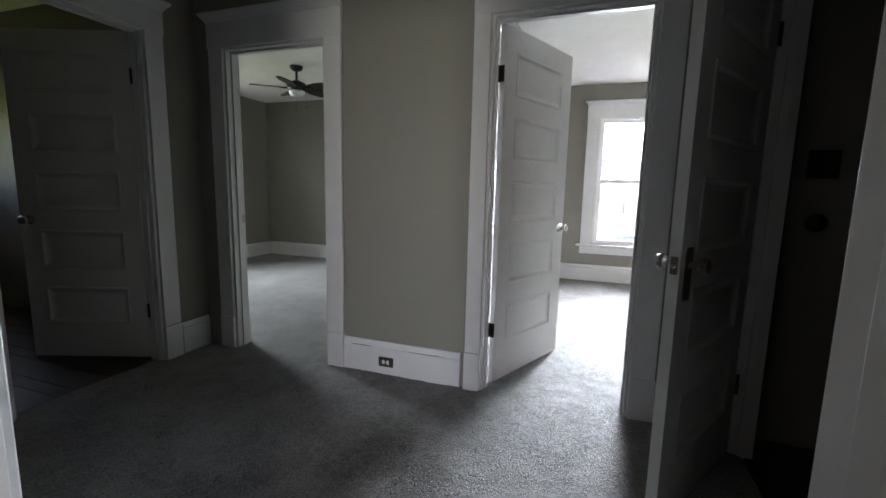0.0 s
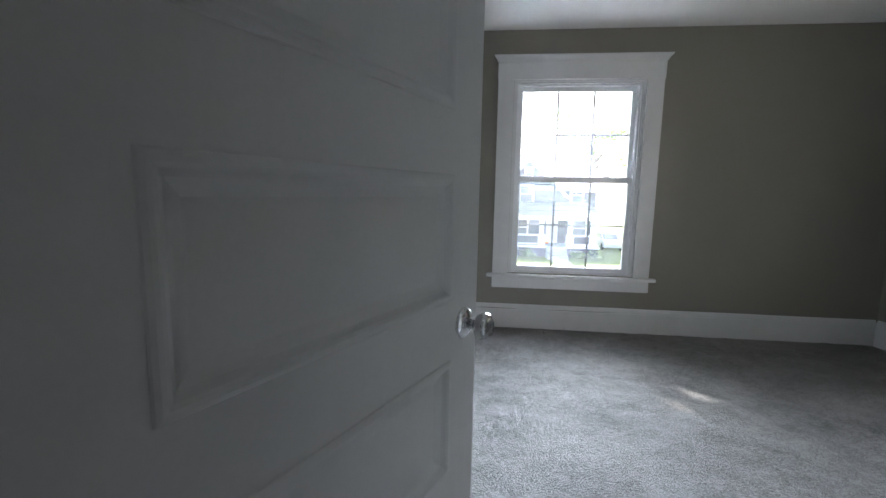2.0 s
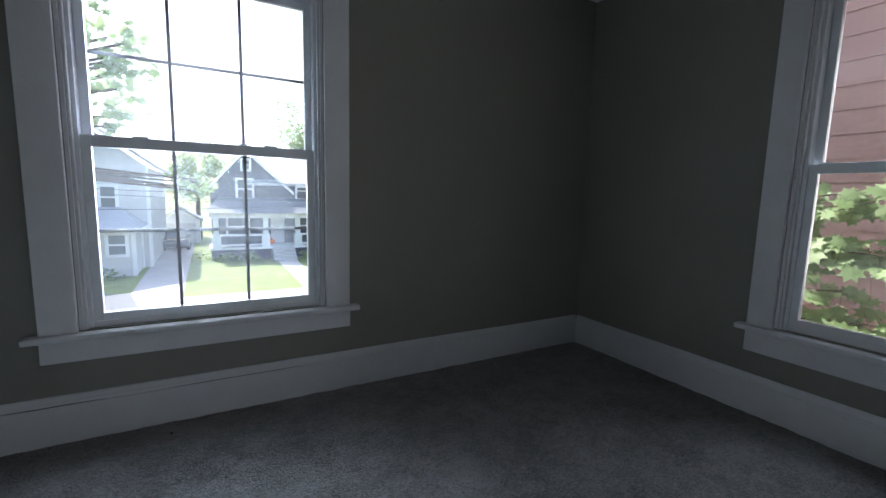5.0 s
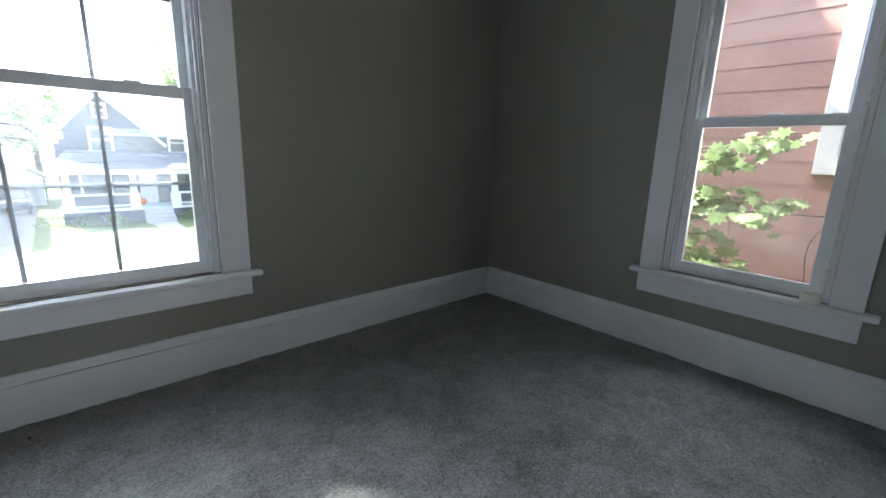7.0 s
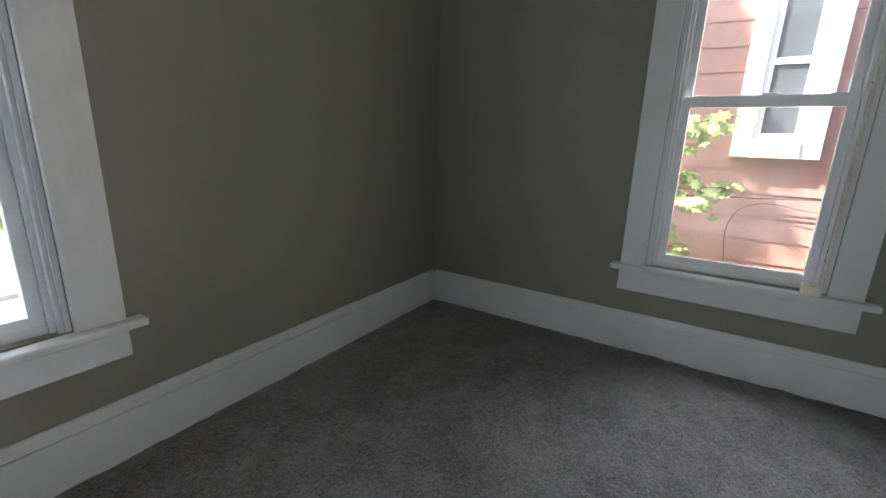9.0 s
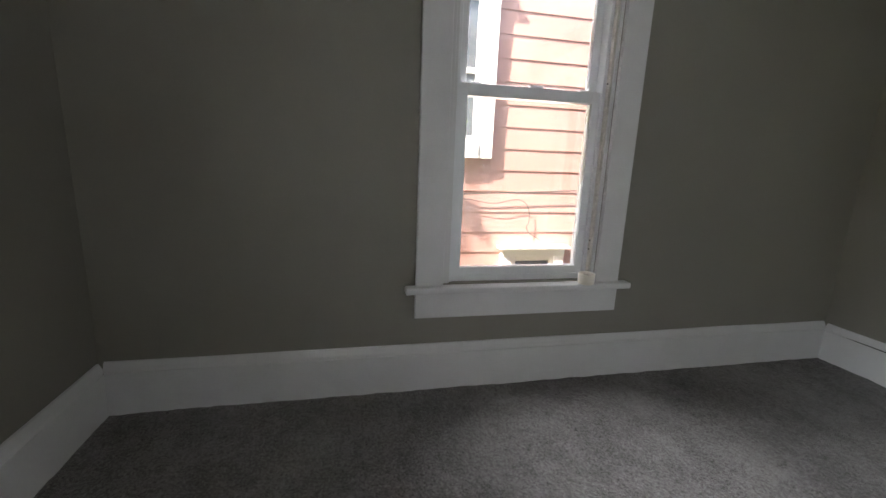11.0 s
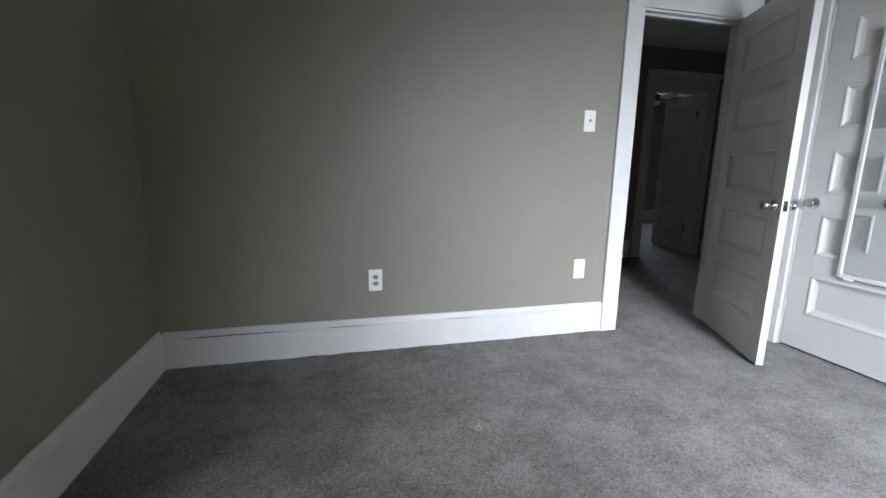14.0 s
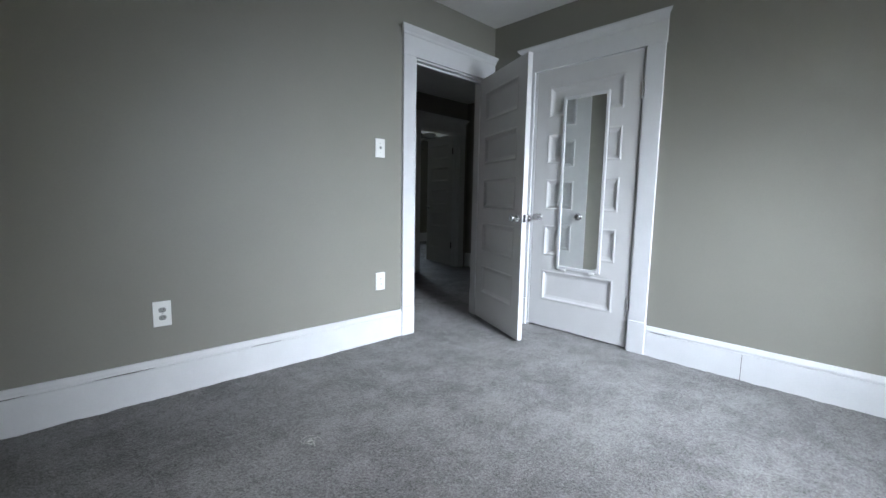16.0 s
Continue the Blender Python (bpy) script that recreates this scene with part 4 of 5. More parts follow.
def blue_house():
    root = empty("house", Matrix.Translation((5, 36, GZ - 0.15)), "dark slate blue two-storey house with a white trimmed front porch", "house")
    root_m = Matrix.Translation((-5, -36, -GZ))

    def p(name, bm, m, label=""):
        bmesh.ops.transform(bm, matrix=root_m, verts=bm.verts[:])
        return part(name, bm, m, root, label)
    XL, XR, YF = 1.4, 9.1, 35.2
    bm = bmesh.new()
    box(bm, XL, XR, YF, YF + 9, GZ, 1.7)
    lap_wall(bm, XL, XR, YF, GZ + 0.6, 1.7)
    px, pz = 3.65, 4.0

    def gab(z):
        k = max(0.0, (pz - z) / (pz - 1.5))
        return (px - 2.15 * k, px + 2.95 * k)
    v = [bm.verts.new(q) for q in ((XL, YF + 0.02, 1.5), (px, YF + 0.02, pz), (6.4, YF + 0.02, 1.5))]
    bm.faces.new(v)
    lap_wall(bm, XL, XR, YF, 1.5, pz, top=gab)
    p("wall", bm, BLUESIDE, "dark slate blue lap siding")
    # front gable roof and the main roof
    bm = bmesh.new()
    th = 0.14
    for (xa, za, xb, zb) in ((XL - 0.45, 1.0, px, pz + 0.02), (px, pz + 0.02, 6.85, 1.08)):
        v = [bm.verts.new(q) for q in ((xa, YF - 0.45, za), (xb, YF - 0.45, zb), (xb, YF + 6, zb), (xa, YF + 6, za), (xa, YF - 0.45, za + th), (xb, YF - 0.45, zb + th), (xb, YF + 6, zb + th), (xa, YF + 6, za + th))]
        for f in ((0, 1, 2, 3), (4, 5, 6, 7), (0, 1, 5, 4), (1, 2, 6, 5), (2, 3, 7, 6), (3, 0, 4, 7)):
            bm.faces.new([v[i] for i in f])
    p("gable_roof", bm, PALEROOF)
    bm = bmesh.new()
    prism(bm, [(YF - 0.5, 1.65), (YF - 0.5, 1.8), (YF + 4.5, 4.4), (YF + 9.5, 1.8), (YF + 9.5, 1.65)], "x", px, XR + 0.5)
    p("roof", bm, PALEROOF)
    bm = bmesh.new()
    for (xa, za, xb, zb) in ((XL - 0.5, 0.98, px, pz + 0.08), (px, pz + 0.08, 6.9, 1.06)):
        v = [bm.verts.new(q) for q in ((xa, YF - 0.5, za - 0.12), (xb, YF - 0.5, zb - 0.12), (xb, YF - 0.5, zb + 0.12), (xa, YF - 0.5, za + 0.12), (xa, YF - 0.46, za - 0.12), (xb, YF - 0.46, zb - 0.12), (xb, YF - 0.46, zb + 0.12), (xa, YF - 0.46, za + 0.12))]
        for f in ((0, 1, 2, 3), (4, 5, 6, 7), (0, 1, 5, 4), (1, 2, 6, 5), (2, 3, 7, 6), (3, 0, 4, 7)):
            bm.faces.new([v[i] for i in f])
    box(bm, px + 3.4, XR + 0.5, YF - 0.55, YF - 0.5, 1.55, 1.82)
    p("bargeboard", bm, WHITEPAINT, "white bargeboards and fascia")
    bm = bmesh.new()
    box(bm, px - 0.05, px + 0.45, YF + 3.5, YF + 4.0, 3.0, 4.9)
    p("chimney", bm, SHINGLE)
    # porch
    PF = 32.8
    bm = bmesh.new()
    box(bm, XL - 0.1, XR - 0.2, PF, YF, GZ, -2.75)
    p("porch_base", bm, BLUESIDE)
    bm = bmesh.new()
    box(bm, XL - 0.2, XR - 0.1, PF - 0.1, YF, -2.75, -2.6)
    for xx in (XL + 0.2, 4.65, 6.8, XR - 0.6):
        box(bm, xx - 0.17, xx + 0.17, PF + 0.02, PF + 0.36, -2.6, -0.35)
        box(bm, xx - 0.26, xx + 0.26, PF - 0.06, PF + 0.44, -2.6, -1.75)
    box(bm, XL - 0.2, XR - 0.1, PF, PF + 0.4, -0.62, -0.28)
    for xa, xb in ((XL + 0.2, 4.65), (6.8, XR - 0.6)):
        box(bm, xa, xb, PF + 0.1, PF + 0.25, -1.85, -1.72)
        box(bm, xa, xb, PF + 0.1, PF + 0.25, -2.5, -2.4)
    p("porch_frame", bm, WHITEPAINT, "white porch posts, beam and rails")
    for xa, xb in ((XL + 0.4, 4.45), (7.0, XR - 0.8)):
        bm = bmesh.new()
        box(bm, xa, xb, PF + 0.14, PF + 0.22, -2.4, -1.85)
        p("porch_wall", bm, BLUESIDE)
    bm = bmesh.new()
    v = [bm.verts.new(q) for q in ((XL - 0.5, PF - 0.4, -0.28), (XR + 0.2, PF - 0.4, -0.28), (XR - 0.6, YF + 0.02, 0.75), (XL + 0.5, YF + 0.02, 0.75), (XL - 0.5, YF + 0.02, -0.28), (XR + 0.2, YF + 0.02, -0.28))]
    bm.faces.new(v[:4])
    bm.faces.new((v[0], v[3], v[4]))
    bm.faces.new((v[1], v[5], v[2]))
    bm.faces.new((v[0], v[4], v[5], v[1]))
    p("porch_roof", bm, SHINGLE, "grey shingle porch roof")
    for k in range(5):
        bm = bmesh.new()
        box(bm, 5.0, 6.5, PF - 0.3 * (k + 1), PF - 0.3 * k, GZ, -2.62 - 0.19 * k)
        p("step", bm, CONCRETE)
    for (x0, x1, z0, z1, y) in ((3.1, 4.05, 0.72, 2.0, YF - 0.02), (3.45, 3.9, 2.75, 3.4, YF - 0.02), (7.2, 8.0, 0.72, 1.9, YF - 0.02), (2.4, 3.7, -2.05, -0.7, YF - 0.02), (7.2, 8.4, -2.0, -0.7, YF - 0.02)):
        bm = bmesh.new()
        t = 0.14
        for b in ((x0 - t, x0, z0 - t, z1 + t), (x1, x1 + t, z0 - t, z1 + t), (x0, x1, z1, z1 + t), (x0, x1, z0 - t, z0), (x0, x1, (z0 + z1) / 2 - 0.04, (z0 + z1) / 2 + 0.04)):
            box(bm, b[0], b[1], y - 0.09, y + 0.02, b[2], b[3])
        w = p("window", bm, WHITEPAINT, "white framed sash window")
        bm = bmesh.new()
        box(bm, x0, x1, y - 0.03, y + 0.01, z0, z1)
        bmesh.ops.transform(bm, matrix=root_m, verts=bm.verts[:])
        part("pane", bm, DARKPANE, w)
    bm = bmesh.new()
    box(bm, 5.25, 6.2, YF - 0.1, YF - 0.02, -2.6, -0.45)
    p("front_door", bm, WHITEPAINT, "white front door")
    return root


blue_house()


def grey_house():
    root = empty("house", Matrix.Translation((-6, 31, GZ)), "grey two-storey house with white trim and a closed porch", "house")
    root_m = Matrix.Translation((6, -31, -GZ))

    def p(name, bm, m, label=""):
        bmesh.ops.transform(bm, matrix=root_m, verts=bm.verts[:])
        return part(name, bm, m, root, label)
    XM, XP, YM, YP, ZE = -1.85, -2.3, 31.6, 28.6, -1.05
    bm = bmesh.new()
    box(bm, -10, XM, YM, 42.5, GZ, 2.3)
    lap_wall(bm, -10, XM, YM, GZ + 0.4, 2.3, 0.2)
    box(bm, -8.6, XP, YP, YM, GZ, ZE)
    lap_wall(bm, -8.6, XP, YP, GZ + 0.4, ZE, 0.2)
    p("wall", bm, GREYSIDE, "grey lap siding")
    bm = bmesh.new()
    prism(bm, [(-10.5, 2.2), (-5.9, 5.6), (XM + 0.5, 2.2), (XM + 0.5, 2.4), (-5.9, 5.8), (-10.5, 2.4)], "y", YM - 0.5, 43)
    p("roof", bm, PALEROOF)
    bm = bmesh.new()
    prism(bm, [(-10, 2.3), (-5.9, 5.5), (XM, 2.3)], "y", YM, YM + 0.2)
    p("gable", bm, GREYSIDE)
    bm = bmesh.new()
    v = [bm.verts.new(q) for q in ((-9.0, YP - 0.4, ZE), (XP + 0.4, YP - 0.4, ZE), (XP - 1.0, YM, ZE + 1.05), (-7.8, YM, ZE + 1.05), (-9.0, YM, ZE), (XP + 0.4, YM, ZE))]
    bm.faces.new(v[:4])
    bm.faces.new((v[0], v[3], v[4]))
    bm.faces.new((v[1], v[5], v[2]))
    bm.faces.new((v[0], v[4], v[5], v[1]))
    p("porch_roof", bm, PALEROOF)
    bm = bmesh.new()
    box(bm, -9.05, XP + 0.45, YP - 0.46, YP - 0.36, ZE - 0.18, ZE + 0.03)
    box(bm, XP + 0.36, XP + 0.46, YP - 0.36, YM, ZE - 0.18, ZE + 0.03)
    for xx in (-8.55, XP - 0.05):
        box(bm, xx - 0.09, xx + 0.09, YP - 0.06, YP + 0.1, GZ, ZE)
    box(bm, XP - 0.02, XP + 0.06, YM - 0.25, YM - 0.02, GZ, ZE)
    box(bm, XM - 0.12, XM + 0.04, YM - 0.06, YM + 0.12, GZ, 2.3)
    box(bm, -8.6, XP, YP - 0.05, YP + 0.05, ZE - 0.32, ZE - 0.12)
    p("trim", bm, WHITEPAINT, "white fascia and corner boards")
    for (x0, x1, z0, z1, y) in ((-3.4, -2.7, -2.4, -1.4, YP), (-5.4, -4.5, -2.4, -1.4, YP), (-7.4, -6.5, -2.4, -1.4, YP), (-4.1, -3.45, -0.05, 1.1, YM), (-6.3, -5.5, 0.75, 2.0, YM)):
        bm = bmesh.new()
        t = 0.15
        y -= 0.02
        for b in ((x0 - t, x0, z0 - t, z1 + t), (x1, x1 + t, z0 - t, z1 + t), (x0, x1, z1, z1 + t), (x0, x1, z0 - t, z0), (x0, x1, (z0 + z1) / 2 - 0.04, (z0 + z1) / 2 + 0.04)):
            box(bm, b[0], b[1], y - 0.09, y + 0.02, b[2], b[3])
        w = p("window", bm, WHITEPAINT, "white framed sash window")
        bm = bmesh.new()
        box(bm, x0, x1, y - 0.03, y + 0.01, z0, z1)
        bmesh.ops.transform(bm, matrix=root_m, verts=bm.verts[:])
        part("pane", bm, DARKPANE, w)
    return root


grey_house()


def garage():
    root = empty("garage", Matrix.Translation((-0.95, 44, GZ)), "small pale garage at the end of the driveway", "garage")
    bm = bmesh.new()
    box(bm, -1.45, 1.45, 0, 6, 0, 1.95)
    part("wall", bm, WHITEPAINT, root)
    bm = bmesh.new()
    prism(bm, [(-1.75, 1.9), (0, 2.95), (1.75, 1.9), (1.75, 2.05), (0, 3.12), (-1.75, 2.05)], "y", -0.3, 6.3)
    part("roof", bm, PALEROOF, root)
    bm = bmesh.new()
    prism(bm, [(-1.45, 1.95), (0, 2.9), (1.45, 1.95)], "y", 0, 0.2)
    part("gable", bm, WHITEPAINT, root)
    bm = bmesh.new()
    for k in range(4):
        box(bm, -1.15, 1.15, -0.06, -0.01, 0.03 + 0.43 * k, 0.45 + 0.43 * k, 0.02)
    part("garage_door", bm, GREYSIDE, root, "grey sectional garage door")


def car(x, y, turn, paint, label):
    root = empty("car", pose(x, y, GZ, 0, 0, turn), label, "car")
    bm = bmesh.new()
    prism(bm, [(-2.15, 0.3), (2.15, 0.3), (2.2, 0.62), (2.0, 0.84), (1.05, 0.92), (-1.55, 0.95), (-2.1, 0.9), (-2.2, 0.6)], "y", -0.85, 0.85)
    bmesh.ops.bevel(bm, geom=bm.edges[:], offset=0.06, segments=2, affect="EDGES")
    part("body", bm, paint, root)
    bm = bmesh.new()
    prism(bm, [(-1.75, 0.9), (1.1, 0.9), (0.35, 1.4), (-1.05, 1.42)], "y", -0.72, 0.72)
    bmesh.ops.bevel(bm, geom=bm.edges[:], offset=0.07, segments=2, affect="EDGES")
    cabin = part("cabin", bm, paint, root)
    for sy in (-1, 1):
        bm = bmesh.new()
        prism(bm, [(-1.45, 0.95), (0.85, 0.95), (0.3, 1.33), (-1.0, 1.34)], "y", sy * 0.715 - 0.012, sy * 0.715 + 0.012)
        part("side_window", bm, DARKPANE, cabin)
        for xx in (-1.35, 1.35):
            bm = bmesh.new()
            lathe(bm, [(0.0, -0.1), (0.24, -0.1), (0.31, -0.08), (0.32, 0.0), (0.31, 0.08), (0.24, 0.1), (0.0, 0.1)], Matrix.Translation((xx, sy * 0.78, 0.32)) @ Matrix.Rotation(math.pi / 2, 4, "X"))
            part("wheel", bm, TYRE, root)
    bm = bmesh.new()
    prism(bm, [(1.06, 0.95), (0.42, 1.37), (0.44, 1.39), (1.09, 0.96)], "y", -0.62, 0.62)
    part("windscreen", bm, DARKPANE, cabin)


car(-1.05, 40.6, -90, CARPAINT, "dark parked car in front of the pale garage")
car(11.4, 39.5, -90, CARWHITE, "white parked car beside the blue house")


garage()


# pumpkin-coloured ball on the porch steps
bm = bmesh.new()
lathe(bm, [(0.0, 0.0), (0.16, 0.02), (0.24, 0.12), (0.24, 0.24), (0.15, 0.36), (0.03, 0.36), (0.03, 0.42), (0.0, 0.42)], Matrix.Translation((5.0, 32.95, -2.6)))
solid("pumpkin", bm, ORANGE, "orange pumpkin on the porch floor", "pumpkin", smooth=True)


# neighbour's side wall, seen through the side window
NX = 5.75


def neighbour():
    root = empty("neighbour_house", Matrix.Translation((NX, 0, GZ)), "neighbouring house with wide salmon red lap siding and white windows", "house")
    bm = bmesh.new()
    box(bm, 0.03, 7, -7, 7.2, 0, 8.4)
    part("wall", bm, PINKSIDE, root)
    ex = 0.1952
    bm = bmesh.new()
    v = [bm.verts.new(q) for q in ((0.017, -7, -0.006), (0.017, 7.2, -0.006), (0.026, 7.2, ex), (0.026, -7, ex), (0.03, -7, -0.006), (0.03, 7.2, -0.006))]
    bm.faces.new(v[:4])
    bm.faces.new((v[0], v[4], v[5], v[1]))
    bm.faces.new((v[0], v[3], v[4]))
    bm.faces.new((v[1], v[5], v[2]))
    me = mesh_of("board", bm, PINKSIDE)
    n = int(8.4 / ex)
    off = (0.326 - GZ) % ex
    for k in range(n):
        o = new("board", me)
        o.parent = root
        o.location = (0, 0, off + k * ex)
    bm = bmesh.new()
    v = [bm.verts.new(q) for q in ((-0.5, -7.4, 8.3), (-0.5, 7.6, 8.3), (3.5, 7.6, 11.5), (3.5, -7.4, 11.5), (7.5, -7.4, 8.3), (7.5, 7.6, 8.3))]
    bm.faces.new((v[0], v[1], v[2], v[3]))
    bm.faces.new((v[3], v[2], v[5], v[4]))
    bm.faces.new((v[0], v[4], v[5], v[1]))
    bm.faces.new((v[0], v[3], v[4]))
    bm.faces.new((v[1], v[5], v[2]))
    part("roof", bm, SHINGLE, root)
    for (y0, y1, z0, z1, t, hd) in ((1.40, 1.72, 1.14, 2.35, 0.135, 0.14), (0.55, 1.0, -1.0, 0.09, 0.10, 0.075)):
        bm = bmesh.new()
        z0, z1 = z0 - GZ, z1 - GZ
        box(bm, -0.045, 0.03, y0 - t, y0, z0 - t, z1, 0.006)
        box(bm, -0.045, 0.03, y1, y1 + t, z0 - t, z1, 0.006)
        box(bm, -0.05, 0.03, y0 - t, y1 + t, z1, z1 + hd, 0.006)
        box(bm, -0.09, 0.03, y0 - t - 0.04, y1 + t + 0.04, z1 + hd, z1 + hd + 0.025, 0.006)
        box(bm, -0.06, 0.03, y0, y1, z0 - t, z0, 0.006)
        w = part("window", bm, WHITEPAINT, root, "white framed sash window")
        bm = bmesh.new()
        for b in ((y0, y0 + 0.05, z0, z1), (y1 - 0.05, y1, z0, z1), (y0 + 0.05, y1 - 0.05, z1 - 0.05, z1), (y0 + 0.05, y1 - 0.05, z0, z0 + 0.06), (y0 + 0.05, y1 - 0.05, (z0 + z1) / 2 - 0.025, (z0 + z1) / 2 + 0.025)):
            box(bm, -0.02, 0.02, b[0], b[1], b[2], b[3], 0.004)
        part("sash", bm, WHITEPAINT, w)
        boxpart("pane", (-0.006, 0.0, y0, y1, z0, z1), DARKPANE, w, 0)
    return root


neighbour()


def cable(name, pts, radius, label):
    cu = bpy.data.curves.new(name, "CURVE")
    cu.dimensions, cu.bevel_depth, cu.bevel_resolution = "3D", radius, 2
    sp = cu.splines.new("BEZIER")
    sp.bezier_points.add(len(pts) - 1)
    for p, q in zip(sp.bezier_points, pts):
        p.co = q
        p.handle_left_type = p.handle_right_type = "AUTO"
    cu.materials.append(CABLE)
    return tagged(new(name, cu), label, "cable")


cable("service_cable", [(NX - 0.03, 6.5, 0.50), (NX - 0.03, 2.0, 0.66), (NX - 0.03, 0.9, 0.71), (NX - 0.03, -4, 0.95)], 0.005, "black service cable strung along the neighbour's siding")
cable("service_cable", [(NX - 0.02, 1.75, 0.05), (NX - 0.025, 1.74, 0.52), (NX - 0.03, 1.62, 0.62), (NX - 0.03, 1.2, 0.60), (NX - 0.03, 0.92, 0.62), (NX - 0.02, 0.84, 0.45), (NX - 0.02, 0.86, 0.36), (NX - 0.02, 0.72, 0.25)], 0.0035, "looped black cable hanging from a bracket on the siding")
for k, (za, zb, xa) in enumerate(((2.0, 1.2, 0), (1.55, 1.0, 3), (0.9, 1.9, -4), (1.25, 0.7, 5))):
    cable("street_wire", [(-40, 19.0 + k * 0.4, za + 2.2 + 0.4 * k), (xa, 19.0 + k * 0.4, za - 0.6), (40, 19.0 + k * 0.4, zb + 2.5)], 0.009, "black overhead wire along the street")
cable("street_wire", [(4.2, 19.4, 0.6), (4.0, 28, 1.1), (3.0, 35.0, 1.6)], 0.012, "black drop wire from the street to the blue house")


# trees
def leaf_blade(verts, faces, c, size, rnd, lobed, tilt=0.9):
    """One leaf, a lobed or a simple blade, at c with a random lie."""
    q = Euler((rnd.uniform(-tilt, tilt), rnd.uniform(-tilt, tilt), rnd.uniform(0, 6.28))).to_matrix()
    if tilt < 0.9:  # leaves that turn their faces to the open side
        q = Euler((0, -0.75, 0.35)).to_matrix() @ q
    if lobed:
        pts = [(0, -0.55), (0.13, -0.25), (0.45, -0.36), (0.36, -0.08), (0.62, 0.12), (0.33, 0.15), (0.30, 0.42), (0.12, 0.30), (0, 0.66), (-0.12, 0.30), (-0.30, 0.42), (-0.33, 0.15), (-0.62, 0.12), (-0.36, -0.08), (-0.45, -0.36), (-0.13, -0.25)]
    else:
        pts = [(0, -0.5), (0.3, -0.1), (0.22, 0.3), (0, 0.6), (-0.22, 0.3), (-0.3, -0.1)]
    n0 = len(verts)
    for u, v in pts:
        verts.append(Vector(c) + q @ Vector((u * size, v * size, -0.25 * size * u * u)))
    faces.append(tuple(range(n0, n0 + len(pts))))


def limb(bm, a, b, r0, r1, seg=8):
    a, b = Vector(a), Vector(b)
    d = (b - a)
    up = d.to_track_quat("Z", "Y").to_matrix()
    rings = []
    for t, r in ((0, r0), (0.5, (r0 + r1) / 2), (1, r1)):
        c = a + d * t
        if t == 0.5:
            c += Vector((noise.noise(a), noise.noise(b), 0)) * d.length * 0.12
        rings.append([bm.verts.new(c + up @ Vector((r * math.cos(k * 6.2832 / seg), r * math.sin(k * 6.2832 / seg), 0))) for k in range(seg)])
    for p, q in zip(rings, rings[1:]):
        for k in range(seg):
            bm.faces.new((p[k], p[(k + 1) % seg], q[(k + 1) % seg], q[k]))
    bm.faces.new(rings[0][::-1])
    bm.faces.new(rings[-1])


def tree(name, base, trunk_top, clumps, per, size, label, material, lobed=False, seed=1, r=0.22, limbs=True, gaps=()):
    """clumps: (x, y, z, radius) in the world."""
    rnd = random.Random(seed)
    root = empty(name, Matrix.Translation(base), label, "tree")
    inv = Vector(base)
    bm = bmesh.new()
    limb(bm, (0, 0, -0.1), Vector(trunk_top) - inv, r, r * 0.55)
    if limbs:
        for c in clumps[::2]:
            limb(bm, Vector(trunk_top) - inv, Vector(c[:3]) - inv, r * 0.4, r * 0.06, 6)
    part("trunk", bm, BARK, root)
    verts, faces = [], []
    for cx, cy, cz, cr, *count in clumps:
        for _ in range(count[0] if count else per):
            v = Vector((rnd.gauss(0, 1), rnd.gauss(0, 1), rnd.gauss(0, 0.8)))
            v = v.normalized() * cr * rnd.random() ** 0.5
            c = Vector((cx, cy, cz)) + v
            if any(((c - Vector(g[:3])) - _d * (c - Vector(g[:3])).dot(_d)).length < g[3] for g in gaps):
                continue
            leaf_blade(verts, faces, c - inv, size * rnd.uniform(0.7, 1.2), rnd, lobed)
    me = bpy.data.meshes.new("crown")
    me.from_pydata([tuple(v) for v in verts], [], faces)
    me.materials.append(material)
    cr = new("crown", me)
    cr.parent = root
    return root


def cloud(cx, cy, cz, rx, ry, rz, n, rr, seed, count=()):
    rnd = random.Random(seed)
    out = []
    for _ in range(n):
        v = Vector((rnd.gauss(0, 1), rnd.gauss(0, 1), rnd.gauss(0, 1))).normalized() * (0.35 + 0.65 * rnd.random())
        out.append((cx + v.x * rx, cy + v.y * ry, cz + v.z * rz, rr * rnd.uniform(0.6, 1.3), *count))
    return out


# holes cut in the crown along the sun's rays to place flecks on the carpet
FLECKS = [(1.70, 2.34, 0, 0.062), (1.77, 2.28, 0, 0.068), (1.84, 2.23, 0, 0.05), (1.54, 2.22, 0, 0.06), (1.60, 2.13, 0, 0.072), (1.72, 1.98, 0, 0.05), (1.38, 1.90, 0, 0.05), (1.68, 3.02, 0, 0.045)]
# front yard street maple: boughs hang into upper panes; added unseen crown filters sun
tree("tree", (-3.6, 8.2, GZ), (-3.0, 8.0, 1.5), cloud(-1.2, 7.6, 6.2, 3.2, 2.4, 2.2, 34, 0.9, 3) + cloud(-2.6, 9.0, 3.4, 1.5, 1.2, 1.6, 10, 0.7, 4) + cloud(-0.6, 7.7, 6.6, 1.5, 1.4, 1.3, 22, 0.75, 5) + cloud(0.22, 8.2, 2.5, 0.42, 0.5, 1.15, 22, 0.24, 6, (13,)) + cloud(0.85, 13.5, 1.2, 0.8, 0.3, 0.35, 12, 0.25, 7, (16,)), 125, 0.14, "tall maple in the front yard with an added upper crown that blocks the sun", LEAF, True, 11, 0.25, gaps=FLECKS)
